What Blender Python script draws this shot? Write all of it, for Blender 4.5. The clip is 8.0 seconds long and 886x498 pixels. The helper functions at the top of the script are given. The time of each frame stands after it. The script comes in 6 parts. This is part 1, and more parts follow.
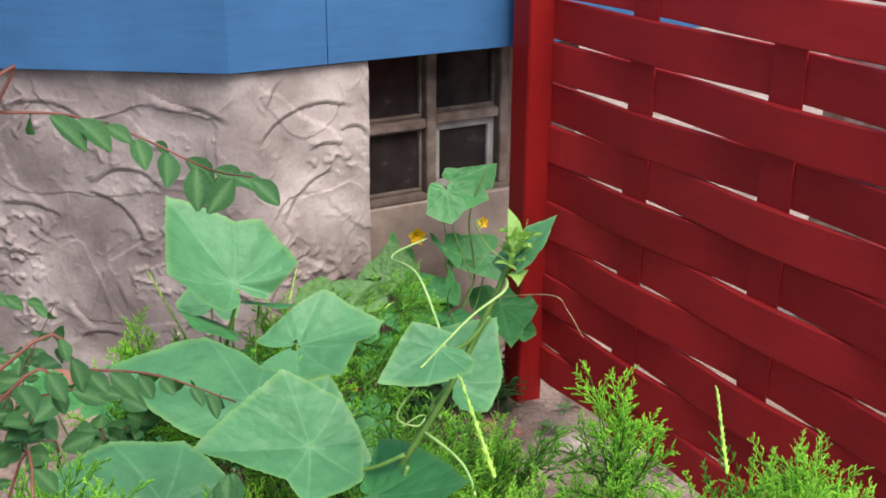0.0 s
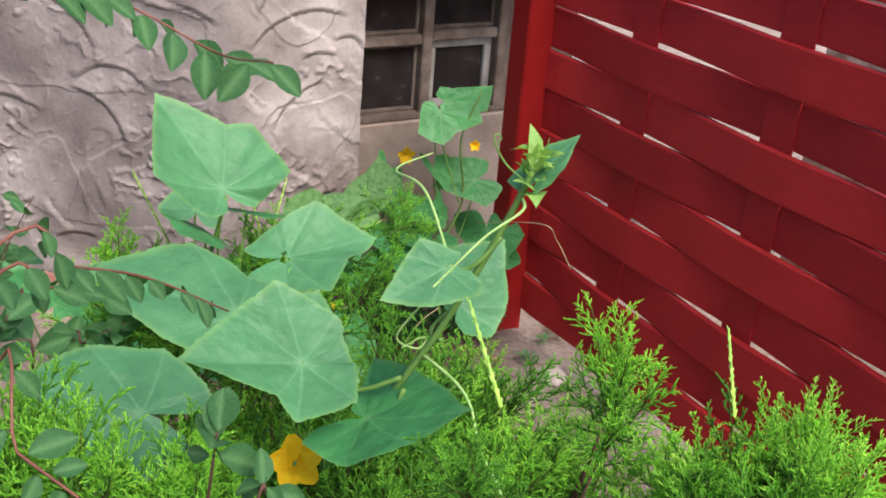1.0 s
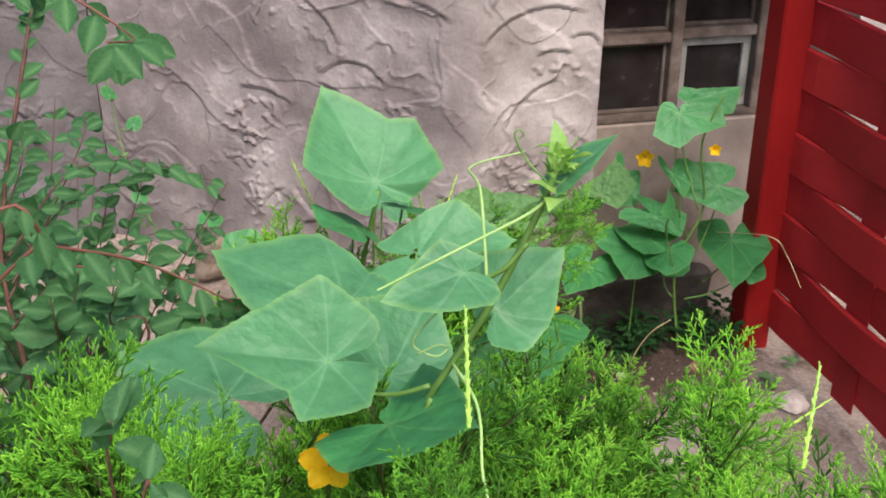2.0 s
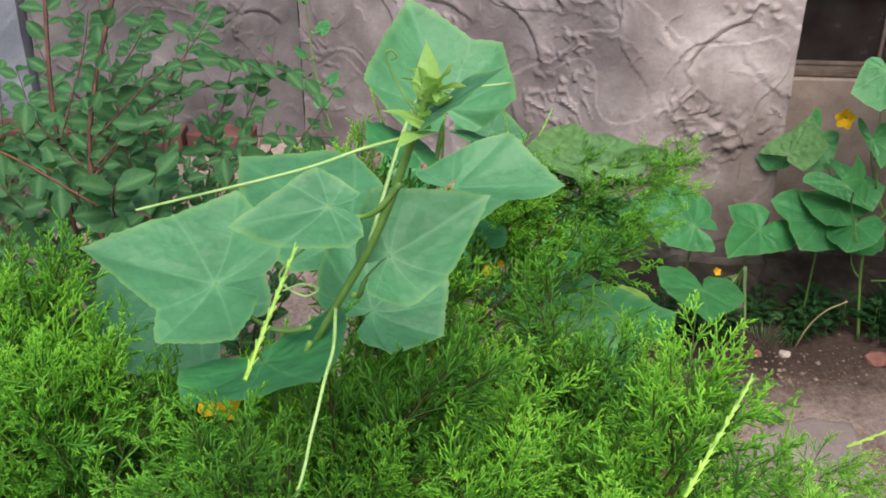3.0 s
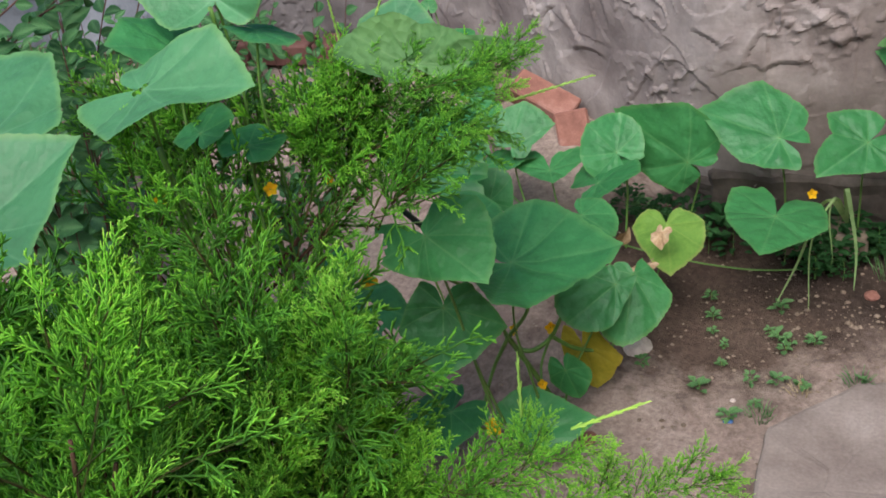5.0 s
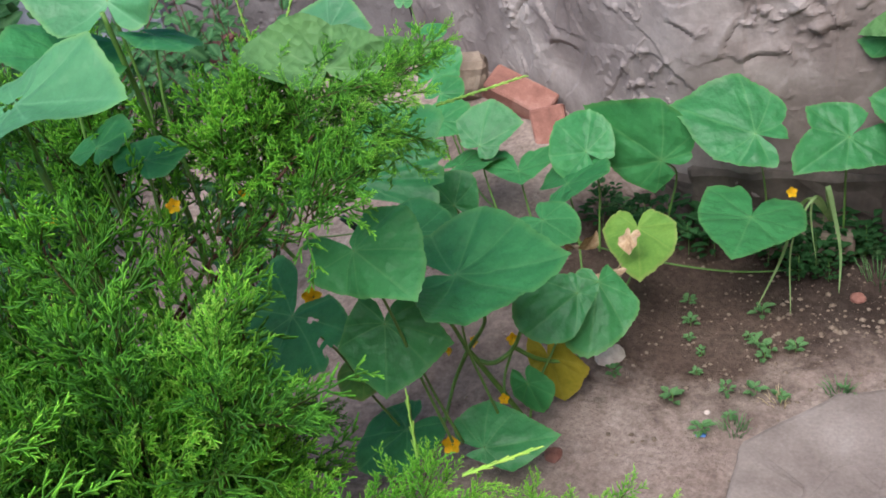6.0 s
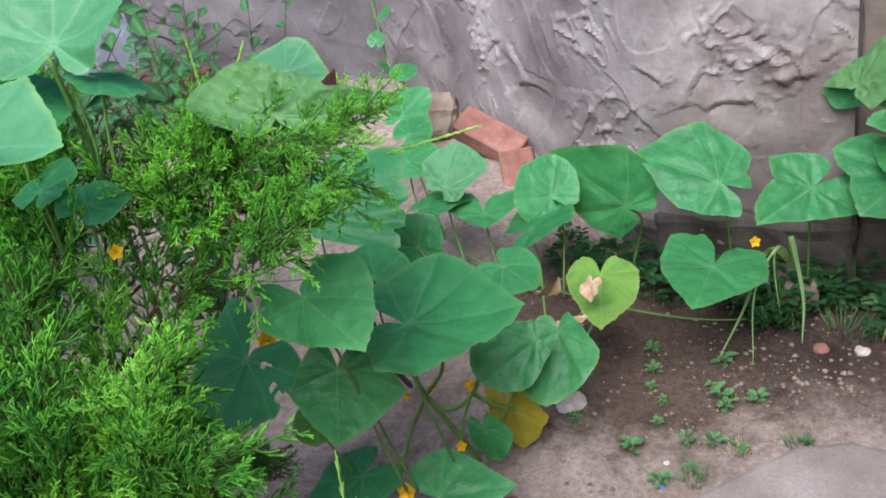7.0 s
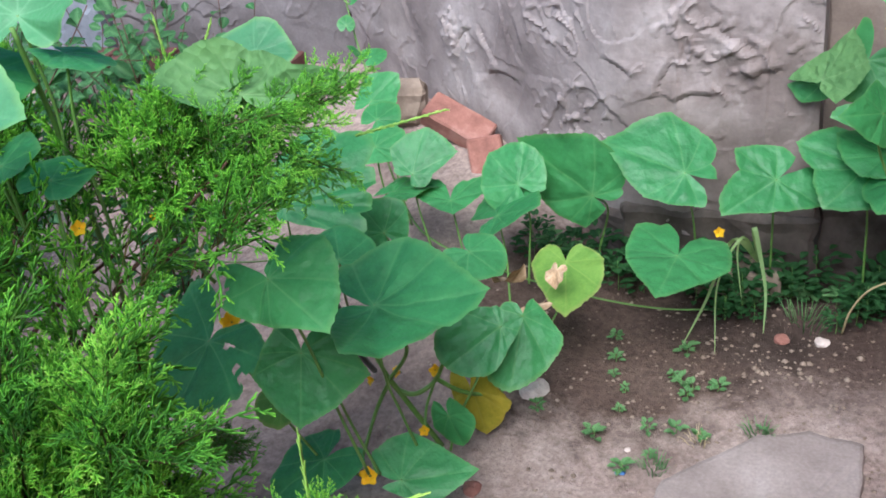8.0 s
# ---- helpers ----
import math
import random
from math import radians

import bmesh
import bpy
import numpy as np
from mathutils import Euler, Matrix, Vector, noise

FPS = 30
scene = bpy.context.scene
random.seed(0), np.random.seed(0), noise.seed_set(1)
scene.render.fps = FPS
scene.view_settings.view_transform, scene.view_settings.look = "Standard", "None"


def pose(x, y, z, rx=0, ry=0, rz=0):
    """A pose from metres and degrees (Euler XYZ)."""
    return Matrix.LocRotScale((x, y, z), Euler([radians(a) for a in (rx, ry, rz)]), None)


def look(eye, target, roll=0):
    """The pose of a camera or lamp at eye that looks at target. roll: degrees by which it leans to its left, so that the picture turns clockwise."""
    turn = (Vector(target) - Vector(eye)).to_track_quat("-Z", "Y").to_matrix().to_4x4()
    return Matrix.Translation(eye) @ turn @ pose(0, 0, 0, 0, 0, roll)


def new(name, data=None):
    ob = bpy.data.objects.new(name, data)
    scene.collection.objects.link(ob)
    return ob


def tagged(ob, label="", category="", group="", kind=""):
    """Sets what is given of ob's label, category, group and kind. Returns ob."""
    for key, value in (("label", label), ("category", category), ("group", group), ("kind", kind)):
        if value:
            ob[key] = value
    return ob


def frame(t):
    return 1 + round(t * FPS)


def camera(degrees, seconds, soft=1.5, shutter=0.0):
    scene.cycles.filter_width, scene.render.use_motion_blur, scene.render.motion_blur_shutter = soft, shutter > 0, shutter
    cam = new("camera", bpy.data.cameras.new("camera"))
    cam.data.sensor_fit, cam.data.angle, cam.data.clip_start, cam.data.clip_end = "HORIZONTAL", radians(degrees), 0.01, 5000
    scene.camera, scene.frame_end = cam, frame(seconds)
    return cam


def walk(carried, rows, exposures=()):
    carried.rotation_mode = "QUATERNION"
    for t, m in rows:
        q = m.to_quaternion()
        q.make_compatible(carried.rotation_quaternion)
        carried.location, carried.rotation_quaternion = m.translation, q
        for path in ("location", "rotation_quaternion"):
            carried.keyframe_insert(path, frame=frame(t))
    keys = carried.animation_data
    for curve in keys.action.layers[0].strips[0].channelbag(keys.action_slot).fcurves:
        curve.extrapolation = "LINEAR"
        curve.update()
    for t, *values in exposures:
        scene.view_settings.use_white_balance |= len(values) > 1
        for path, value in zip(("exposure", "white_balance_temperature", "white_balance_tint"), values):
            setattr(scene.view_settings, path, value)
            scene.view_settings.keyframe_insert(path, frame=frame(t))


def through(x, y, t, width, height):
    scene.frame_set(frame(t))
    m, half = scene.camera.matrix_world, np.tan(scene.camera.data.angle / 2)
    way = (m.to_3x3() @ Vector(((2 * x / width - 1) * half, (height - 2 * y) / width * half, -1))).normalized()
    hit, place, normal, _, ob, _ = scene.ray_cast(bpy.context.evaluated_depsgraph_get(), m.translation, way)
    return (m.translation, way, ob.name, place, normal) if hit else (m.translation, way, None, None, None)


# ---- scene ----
cam = camera(44.4, 8.0, soft=1.8)
PATH = [
    (0, (0.088, 0.523, 1.829), (1.011, 2.15, 1.121), 0.3),
    (0.5, (0.068, 0.586, 1.802), (1.002, 2.171, 1.017), 4.1),
    (1, (0.087, 0.592, 1.793), (1.028, 2.148, 0.96), 4.6),
    (1.5, (0.192, 0.563, 1.787), (0.907, 2.201, 0.89), 0.5),
    (1.7, (0.266, 0.548, 1.784), (0.853, 2.249, 0.929), 0.2),
    (2.8, (0.655, 0.6, 1.736), (0.602, 2.399, 0.864), -0.3),
    (3, (0.727, 0.637, 1.728), (0.617, 2.391, 0.755), 0.4),
    (3.5, (0.979, 0.708, 1.709), (0.575, 2.433, 0.781), -4.2),
    (4, (1.174, 0.74, 1.683), (0.418, 2.333, 0.741), -7.4),
    (4.5, (1.347, 0.874, 1.598), (0.594, 2.423, 0.582), -8.4),
    (5, (1.489, 1.037, 1.54), (0.721, 2.556, 0.49), -10.3),
    (5.2, (1.526, 1.09, 1.505), (0.765, 2.578, 0.407), -11.1),
    (6.3, (1.586, 1.196, 1.489), (0.759, 2.698, 0.458), -11.9),
    (6.5, (1.6, 1.202, 1.492), (0.78, 2.715, 0.473), -11.2),
    (7, (1.608, 1.23, 1.494), (0.819, 2.765, 0.482), -10.4),
    (7.5, (1.622, 1.225, 1.491), (0.86, 2.773, 0.48), -9.6),
    (8, (1.61, 1.226, 1.487), (0.879, 2.772, 0.45), -8.4),
]
walk(cam, [(t, look(eye, target, roll)) for t, eye, target, roll in PATH], [(0, 1.4, 6650, 12), (1.0, 1.44, 6650, 12), (1.7, 1.42, 6650, 12), (3.0, 1.2, 6500, 11), (4.0, 1.1, 6300, 8), (5.0, 1.15, 6300, 9), (6.5, 1.44, 5900, 9), (8, 1.64, 5700, 9)])

# ---- light: open shade under a bright hazy sky ----
world = bpy.data.worlds.new("sky")
scene.world = world
world.use_nodes = True
wn = world.node_tree.nodes
sky = wn.new("ShaderNodeTexSky")
sky.sky_type, sky.sun_disc = "NISHITA", False
sky.sun_elevation, sky.sun_rotation = radians(54), radians(172)
sky.dust_density, sky.air_density = 3.0, 1.0
world.node_tree.links.new(sky.outputs[0], wn["Background"].inputs[0])
wn["Background"].inputs[1].default_value = 0.105
sun_data = bpy.data.lights.new("sun", "SUN")
sun_data.energy, sun_data.angle, sun_data.color = 2.05, radians(38), (1.0, 0.96, 0.9)
sun = new("sun", sun_data)
sun.matrix_world = look((1.3, -2.8, 7.4), (0.6, 2.4, 0))

# ---- materials ----
def shader(name, rough=0.6, spec=0.4):
    m = bpy.data.materials.new(name)
    m.use_nodes = True
    nt = m.node_tree
    b = nt.nodes["Principled BSDF"]
    b.inputs["Roughness"].default_value = rough
    b.inputs["Specular IOR Level"].default_value = spec
    return m, nt, b


def node(nt, kind, **values):
    n = nt.nodes.new(kind)
    for k, v in values.items():
        n.inputs[k].default_value = v
    return n


def coords(nt):
    return nt.nodes.new("ShaderNodeTexCoord").outputs["Object"]


def ramp(nt, fac, stops):
    r = nt.nodes.new("ShaderNodeValToRGB")
    e = r.color_ramp.elements
    while len(e) < len(stops):
        e.new(0.5)
    for s, (p, c) in zip(e, stops):
        s.position, s.color = p, (*c, 1)
    nt.links.new(fac, r.inputs[0])
    return r.outputs[0]


def mixed(nt, fac, a, b, mode="MIX"):
    n = nt.nodes.new("ShaderNodeMix")
    n.data_type, n.blend_type = "RGBA", mode
    for sock, v in ((n.inputs[0], fac), (n.inputs[6], a), (n.inputs[7], b)):
        if isinstance(v, (int, float)):
            sock.default_value = v
        elif isinstance(v, tuple):
            sock.default_value = (*v, 1)
        else:
            nt.links.new(v, sock)
    return n.outputs[2]


def noisy(nt, scale, detail=4.0, rough=0.55, vec=None, stretch=None):
    n = node(nt, "ShaderNodeTexNoise", Scale=scale, Detail=detail, Roughness=rough)
    v = vec or coords(nt)
    if stretch:
        mp = nt.nodes.new("ShaderNodeMapping")
        mp.inputs["Scale"].default_value = stretch
        nt.links.new(v, mp.inputs[0])
        v = mp.outputs[0]
    nt.links.new(v, n.inputs["Vector"])
    return n.outputs[0]


def bump(nt, b, height, strength=0.3, dist=0.002, prior=None):
    n = node(nt, "ShaderNodeBump", Strength=strength, Distance=dist)
    nt.links.new(height, n.inputs["Height"])
    if prior:
        nt.links.new(prior, n.inputs["Normal"])
    nt.links.new(n.outputs[0], b.inputs["Normal"])
    return n.outputs[0]


def rough_surface(name, dark, mid, light, scale=9.0, fine=160.0, rough=0.85, depth=0.003, fine_mix=0.35, spec=0.25, stretch=None):
    """A matt surface with stains at one scale and grain at another."""
    m, nt, b = shader(name, rough, spec)
    big = ramp(nt, noisy(nt, scale, 5, 0.6, stretch=stretch), [(0.32, dark), (0.5, mid), (0.7, light)])
    grain = noisy(nt, fine, 3, 0.6, stretch=stretch)
    g = ramp(nt, grain, [(0.3, (0.55, 0.55, 0.55)), (0.7, (1.0, 1.0, 1.0))])
    nt.links.new(mixed(nt, fine_mix, big, g, "MULTIPLY"), b.inputs["Base Color"])
    bump(nt, b, grain, 0.5, depth)
    return m


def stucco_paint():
    """Trowelled stucco with light and shade put into its tones: darker mauve-grey on the bay's side, pale pinkish round
    the corner, browner below.
    """
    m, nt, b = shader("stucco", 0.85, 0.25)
    side_shade = ramp(nt, noisy(nt, 4.5, 5, 0.6), [(0.3, (0.125, 0.102, 0.1)), (0.5, (0.2, 0.168, 0.163)), (0.7, (0.33, 0.29, 0.28))])
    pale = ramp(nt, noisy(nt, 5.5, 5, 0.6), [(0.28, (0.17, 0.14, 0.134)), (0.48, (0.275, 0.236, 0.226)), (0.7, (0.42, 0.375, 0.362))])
    # browner lower plaster, with shade towards the ground put into its colour
    brown_shade = ramp(nt, noisy(nt, 6.5, 5, 0.6), [(0.3, (0.105, 0.083, 0.076)), (0.5, (0.165, 0.134, 0.124)), (0.7, (0.25, 0.212, 0.2))])
    axes = nt.nodes.new("ShaderNodeSeparateXYZ")
    nt.links.new(coords(nt), axes.inputs[0])
    # mask along X: shaded tone on the side, lit tone at the corner
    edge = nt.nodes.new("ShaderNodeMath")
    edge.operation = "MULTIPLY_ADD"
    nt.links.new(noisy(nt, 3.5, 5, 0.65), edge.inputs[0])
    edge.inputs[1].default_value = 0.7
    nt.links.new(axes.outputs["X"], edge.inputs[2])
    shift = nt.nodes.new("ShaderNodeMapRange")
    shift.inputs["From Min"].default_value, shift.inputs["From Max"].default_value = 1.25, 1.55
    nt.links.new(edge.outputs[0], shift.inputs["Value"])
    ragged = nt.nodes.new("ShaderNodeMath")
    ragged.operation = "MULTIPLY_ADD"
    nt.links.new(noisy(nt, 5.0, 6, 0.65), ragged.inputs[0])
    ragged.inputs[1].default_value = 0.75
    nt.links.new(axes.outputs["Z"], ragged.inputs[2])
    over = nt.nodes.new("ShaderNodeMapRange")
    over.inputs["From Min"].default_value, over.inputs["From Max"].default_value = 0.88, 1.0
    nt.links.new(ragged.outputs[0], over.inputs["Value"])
    c = mixed(nt, shift.outputs[0], side_shade, mixed(nt, over.outputs[0], brown_shade, pale))
    grain = noisy(nt, 120, 3, 0.6)
    g = ramp(nt, grain, [(0.3, (0.6, 0.6, 0.6)), (0.7, (1.0, 1.0, 1.0))])
    nt.links.new(mixed(nt, 0.3, c, g, "MULTIPLY"), b.inputs["Base Color"])
    bump(nt, b, grain, 0.5, 0.0015)
    return m


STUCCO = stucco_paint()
MAIN_STUCCO = rough_surface("brownish_stucco", (0.075, 0.065, 0.065), (0.12, 0.105, 0.106), (0.185, 0.166, 0.169), 4, 120, 0.9, 0.0015)
PLASTER = rough_surface("smooth_plaster", (0.17, 0.13, 0.11), (0.23, 0.182, 0.157), (0.29, 0.24, 0.21), 6, 150, 0.9, 0.001)
PALE = rough_surface("grey_blue_render", (0.1, 0.11, 0.132), (0.145, 0.156, 0.182), (0.195, 0.206, 0.232), 3, 120, 0.9, 0.0015)
def soil_paint():
    """Sandy reddish soil with moist patches, plant shade put into its colour, and pale grit."""
    m, nt, b = shader("soil", 0.95, 0.15)
    base = ramp(nt, noisy(nt, 2.6, 6, 0.65), [(0.3, (0.25, 0.187, 0.162)), (0.5, (0.345, 0.27, 0.237)), (0.72, (0.44, 0.362, 0.325))])
    damp_shade = ramp(nt, noisy(nt, 3.4, 6, 0.7, stretch=(1.3, 0.8, 1)), [(0.54, (1, 1, 1)), (0.68, (0.42, 0.37, 0.35))])
    # watered earth round the roots of the low vine, its leaves' shade mixed in
    wet_shade = nt.nodes.new("ShaderNodeVectorMath")
    wet_shade.operation = "DISTANCE"
    nt.links.new(coords(nt), wet_shade.inputs[0])
    wet_shade.inputs[1].default_value = (1.12, 3.18, 0.03)
    add = nt.nodes.new("ShaderNodeMath")
    add.operation = "MULTIPLY_ADD"
    nt.links.new(noisy(nt, 7, 6, 0.7), add.inputs[0])
    add.inputs[1].default_value = 0.55
    nt.links.new(wet_shade.outputs["Value"], add.inputs[2])
    damp_shade = mixed(nt, 1.0, damp_shade, ramp(nt, add.outputs[0], [(0.56, (0.24, 0.2, 0.18)), (0.72, (1, 1, 1))]), "MULTIPLY")
    # shade under the leaves by the window wall, put into the soil colour
    foot = nt.nodes.new("ShaderNodeVectorMath")
    foot.operation = "DISTANCE"
    nt.links.new(coords(nt), foot.inputs[0])
    foot.inputs[1].default_value = (1.6, 3.42, 0.0)
    more = nt.nodes.new("ShaderNodeMath")
    more.operation = "MULTIPLY_ADD"
    nt.links.new(noisy(nt, 9, 6, 0.7), more.inputs[0])
    more.inputs[1].default_value = 0.4
    nt.links.new(foot.outputs["Value"], more.inputs[2])
    damp_shade = mixed(nt, 1.0, damp_shade, ramp(nt, more.outputs[0], [(0.5, (0.22, 0.19, 0.175)), (0.68, (1, 1, 1))]), "MULTIPLY")
    grain = noisy(nt, 60, 6, 0.75)
    g = ramp(nt, grain, [(0.33, (0.38, 0.35, 0.33)), (0.65, (1.08, 1.06, 1.04))])
    c = mixed(nt, 0.75, mixed(nt, 0.9, base, damp_shade, "MULTIPLY"), g, "MULTIPLY")
    nt.links.new(c, b.inputs["Base Color"])
    bump(nt, b, grain, 1.0, 0.009)
    return m


SOIL = soil_paint()
CONCRETE = rough_surface("concrete", (0.185, 0.15, 0.135), (0.245, 0.203, 0.184), (0.31, 0.264, 0.243), 7, 140, 0.9, 0.002, 0.5)
BRICK = rough_surface("brick", (0.17, 0.075, 0.06), (0.25, 0.115, 0.09), (0.33, 0.18, 0.15), 14, 220, 0.9, 0.002)
OLD_BRICK = rough_surface("dark_brick", (0.07, 0.032, 0.028), (0.115, 0.052, 0.045), (0.16, 0.08, 0.07), 10, 200, 0.9, 0.002)
STONE = rough_surface("stone", (0.14, 0.105, 0.08), (0.23, 0.175, 0.135), (0.33, 0.265, 0.21), 12, 120, 0.9, 0.004)
PEBBLE = rough_surface("pebble", (0.34, 0.28, 0.25), (0.5, 0.42, 0.38), (0.62, 0.55, 0.5), 20, 200, 0.8, 0.001)
WOOD = rough_surface("weathered_window_wood", (0.075, 0.054, 0.044), (0.13, 0.098, 0.082), (0.21, 0.165, 0.14), 14, 180, 0.7, 0.001)
GREYWOOD = rough_surface("grey_window_sash", (0.22, 0.21, 0.195), (0.3, 0.285, 0.265), (0.38, 0.36, 0.34), 14, 180, 0.6, 0.001)
BARK = rough_surface("bark", (0.06, 0.035, 0.022), (0.11, 0.062, 0.04), (0.18, 0.105, 0.07), 30, 200, 0.9, 0.002)
TWIG = rough_surface("red_twig", (0.10, 0.035, 0.028), (0.15, 0.055, 0.04), (0.2, 0.09, 0.065), 30, 200, 0.6, 0.0005)
DARK_TWIG = rough_surface("dark_twig", (0.05, 0.025, 0.02), (0.085, 0.04, 0.03), (0.13, 0.06, 0.045), 30, 200, 0.7, 0.0005)
STRAW = rough_surface("dry_straw", (0.35, 0.27, 0.15), (0.45, 0.36, 0.2), (0.55, 0.45, 0.28), 30, 200, 0.8, 0.0005)
BLUE_BIT = rough_surface("blue_plastic", (0.03, 0.1, 0.3), (0.05, 0.14, 0.38), (0.06, 0.17, 0.42), 30, 100, 0.4, 0.0003)
HOSE = rough_surface("dark_green_plastic", (0.01, 0.025, 0.02), (0.015, 0.035, 0.028), (0.02, 0.045, 0.035), 30, 100, 0.35, 0.0003)
# brown mottling stands in for dry plants and debris behind the fence gaps
BACK_WALL = rough_surface("mottled_render", (0.16, 0.1, 0.06), (0.4, 0.31, 0.25), (0.66, 0.57, 0.52), 9, 60, 0.9, 0.002)


def painted(name, dark, mid, light, rough, grain_stretch, grain_depth):
    """Painted boards: faint grain under the paint, faded and scuffed patches."""
    m, nt, b = shader(name, rough, 0.15)
    info = nt.nodes.new("ShaderNodeObjectInfo")
    tone = ramp(nt, info.outputs["Random"], [(0.0, dark), (0.5, mid), (1.0, light)])
    patches = ramp(nt, noisy(nt, 3.0, 5, 0.6), [(0.35, (0.8, 0.8, 0.8)), (0.65, (1.0, 1.0, 1.0))])
    c = mixed(nt, 1.0, tone, patches, "MULTIPLY")
    grain = noisy(nt, 6.0, 5, 0.65, stretch=grain_stretch)
    g = ramp(nt, grain, [(0.3, (0.78, 0.78, 0.78)), (0.6, (1.0, 1.0, 1.0))])
    nt.links.new(mixed(nt, 0.6, c, g, "MULTIPLY"), b.inputs["Base Color"])
    bump(nt, b, grain, 0.35, grain_depth)
    return m


RED = painted("red_fence_paint", (0.3, 0.016, 0.017), (0.37, 0.02, 0.021), (0.44, 0.026, 0.026), 0.6, (12, 1.2, 12), 0.0015)
RED_POST = painted("red_post_paint", (0.265, 0.012, 0.012), (0.27, 0.0125, 0.012), (0.275, 0.013, 0.013), 0.42, (14, 14, 1.0), 0.001)
BLUE = painted("blue_siding_paint", (0.034, 0.112, 0.25), (0.038, 0.12, 0.265), (0.042, 0.128, 0.28), 0.5, (1.0, 1.0, 10), 0.0006)


def leafy(name, deep, mid, vein, rough=0.5, gloss=0.3, through=0.35, edge=None, pucker=0.35):
    """A thin leaf: veins from the mesh's own vein value, light passing through."""
    m, nt, b = shader(name, rough, gloss)
    info = nt.nodes.new("ShaderNodeObjectInfo")
    at = nt.nodes.new("ShaderNodeAttribute")
    at.attribute_name = "vein"
    patch = ramp(nt, noisy(nt, 13, 6, 0.7), [(0.3, tuple(0.8 * v for v in deep)), (0.5, tuple(0.5 * (v + w) for v, w in zip(deep, mid))), (0.7, tuple(1.08 * v for v in mid))])
    tone = ramp(nt, info.outputs["Random"], [(0.0, (0.82, 0.86, 0.82)), (1.0, (1.12, 1.06, 1.0))])
    c = mixed(nt, 1.0, patch, tone, "MULTIPLY")
    cells = node(nt, "ShaderNodeTexVoronoi", Scale=170.0)
    nt.links.new(coords(nt), cells.inputs["Vector"])
    c = mixed(nt, 0.14, c, ramp(nt, cells.outputs["Distance"], [(0.0, (1.15, 1.15, 1.1)), (0.6, (0.75, 0.78, 0.75))]), "MULTIPLY")
    c = mixed(nt, at.outputs["Fac"], c, vein)
    if edge:
        rim = nt.nodes.new("ShaderNodeAttribute")
        rim.attribute_name = "rim"
        c = mixed(nt, rim.outputs["Fac"], c, edge)
    nt.links.new(c, b.inputs["Base Color"])
    fine = bump(nt, b, cells.outputs["Distance"], 0.4, 0.0012)
    puckers = node(nt, "ShaderNodeTexVoronoi", Scale=72.0)
    nt.links.new(coords(nt), puckers.inputs["Vector"])
    bump(nt, b, puckers.outputs["Distance"], pucker, 0.004, fine)
    tr = nt.nodes.new("ShaderNodeBsdfTranslucent")
    bright = mixed(nt, 1.0, c, (1.05, 1.25, 0.5), "MULTIPLY")
    nt.links.new(bright, tr.inputs["Color"])
    mix = node(nt, "ShaderNodeMixShader", Fac=through)
    nt.links.new(b.outputs[0], mix.inputs[1])
    nt.links.new(tr.outputs[0], mix.inputs[2])
    nt.links.new(mix.outputs[0], nt.nodes["Material Output"].inputs["Surface"])
    return m


LEAF = leafy("cucumber_leaf", (0.036, 0.182, 0.06), (0.057, 0.248, 0.087), (0.16, 0.36, 0.14), 0.46, 0.36, 0.35, (0.16, 0.32, 0.09))
LEAF_PALE = leafy("pale_cucumber_leaf", (0.058, 0.2, 0.088), (0.074, 0.236, 0.108), (0.17, 0.36, 0.19), 0.52, 0.4, 0.3, (0.25, 0.42, 0.1))
LEAF_BACK = leafy("leaf_underside", (0.08, 0.19, 0.07), (0.12, 0.245, 0.09), (0.2, 0.33, 0.15), 0.65, 0.2, 0.3, None, 1.0)
LEAF_SICK = leafy("yellowing_leaf", (0.11, 0.265, 0.045), (0.2, 0.345, 0.07), (0.3, 0.42, 0.1), 0.6, 0.25, 0.35, (0.42, 0.33, 0.14))
LEAF_GOLD = leafy("yellow_leaf", (0.22, 0.22, 0.02), (0.38, 0.31, 0.035), (0.4, 0.36, 0.1), 0.6, 0.25, 0.35, (0.4, 0.25, 0.06))
DRY = rough_surface("withered_leaf", (0.22, 0.14, 0.075), (0.38, 0.26, 0.155), (0.52, 0.4, 0.27), 60, 260, 0.9, 0.001)
SHRUB_LEAF = leafy("shrub_leaf", (0.026, 0.105, 0.034), (0.055, 0.17, 0.058), (0.12, 0.26, 0.1), 0.42, 0.35, 0.3)
WEED = leafy("weed_leaf", (0.085, 0.22, 0.08), (0.15, 0.3, 0.125), (0.13, 0.25, 0.1), 0.55, 0.3, 0.3)
# darkened copy of the weed leaf, for weeds that stand in shade
SHADED_WEED = leafy("shaded_weed_leaf", (0.018, 0.07, 0.02), (0.035, 0.115, 0.035), (0.05, 0.13, 0.05), 0.6, 0.2, 0.25)
GRASS = leafy("grass_blade", (0.2, 0.33, 0.13), (0.3, 0.42, 0.2), (0.2, 0.33, 0.12), 0.5, 0.3, 0.3)
PETAL = leafy("petal", (0.75, 0.42, 0.01), (0.85, 0.52, 0.015), (0.8, 0.45, 0.01), 0.6, 0.2, 0.3)


def stem_paint(name, dark, light):
    m, nt, b = shader(name, 0.5, 0.35)
    nt.links.new(ramp(nt, noisy(nt, 40, 4, 0.6), [(0.3, dark), (0.7, light)]), b.inputs["Base Color"])
    bump(nt, b, noisy(nt, 500, 2), 0.4, 0.0008)
    return m


STEM = stem_paint("green_stem", (0.075, 0.165, 0.03), (0.13, 0.25, 0.055))
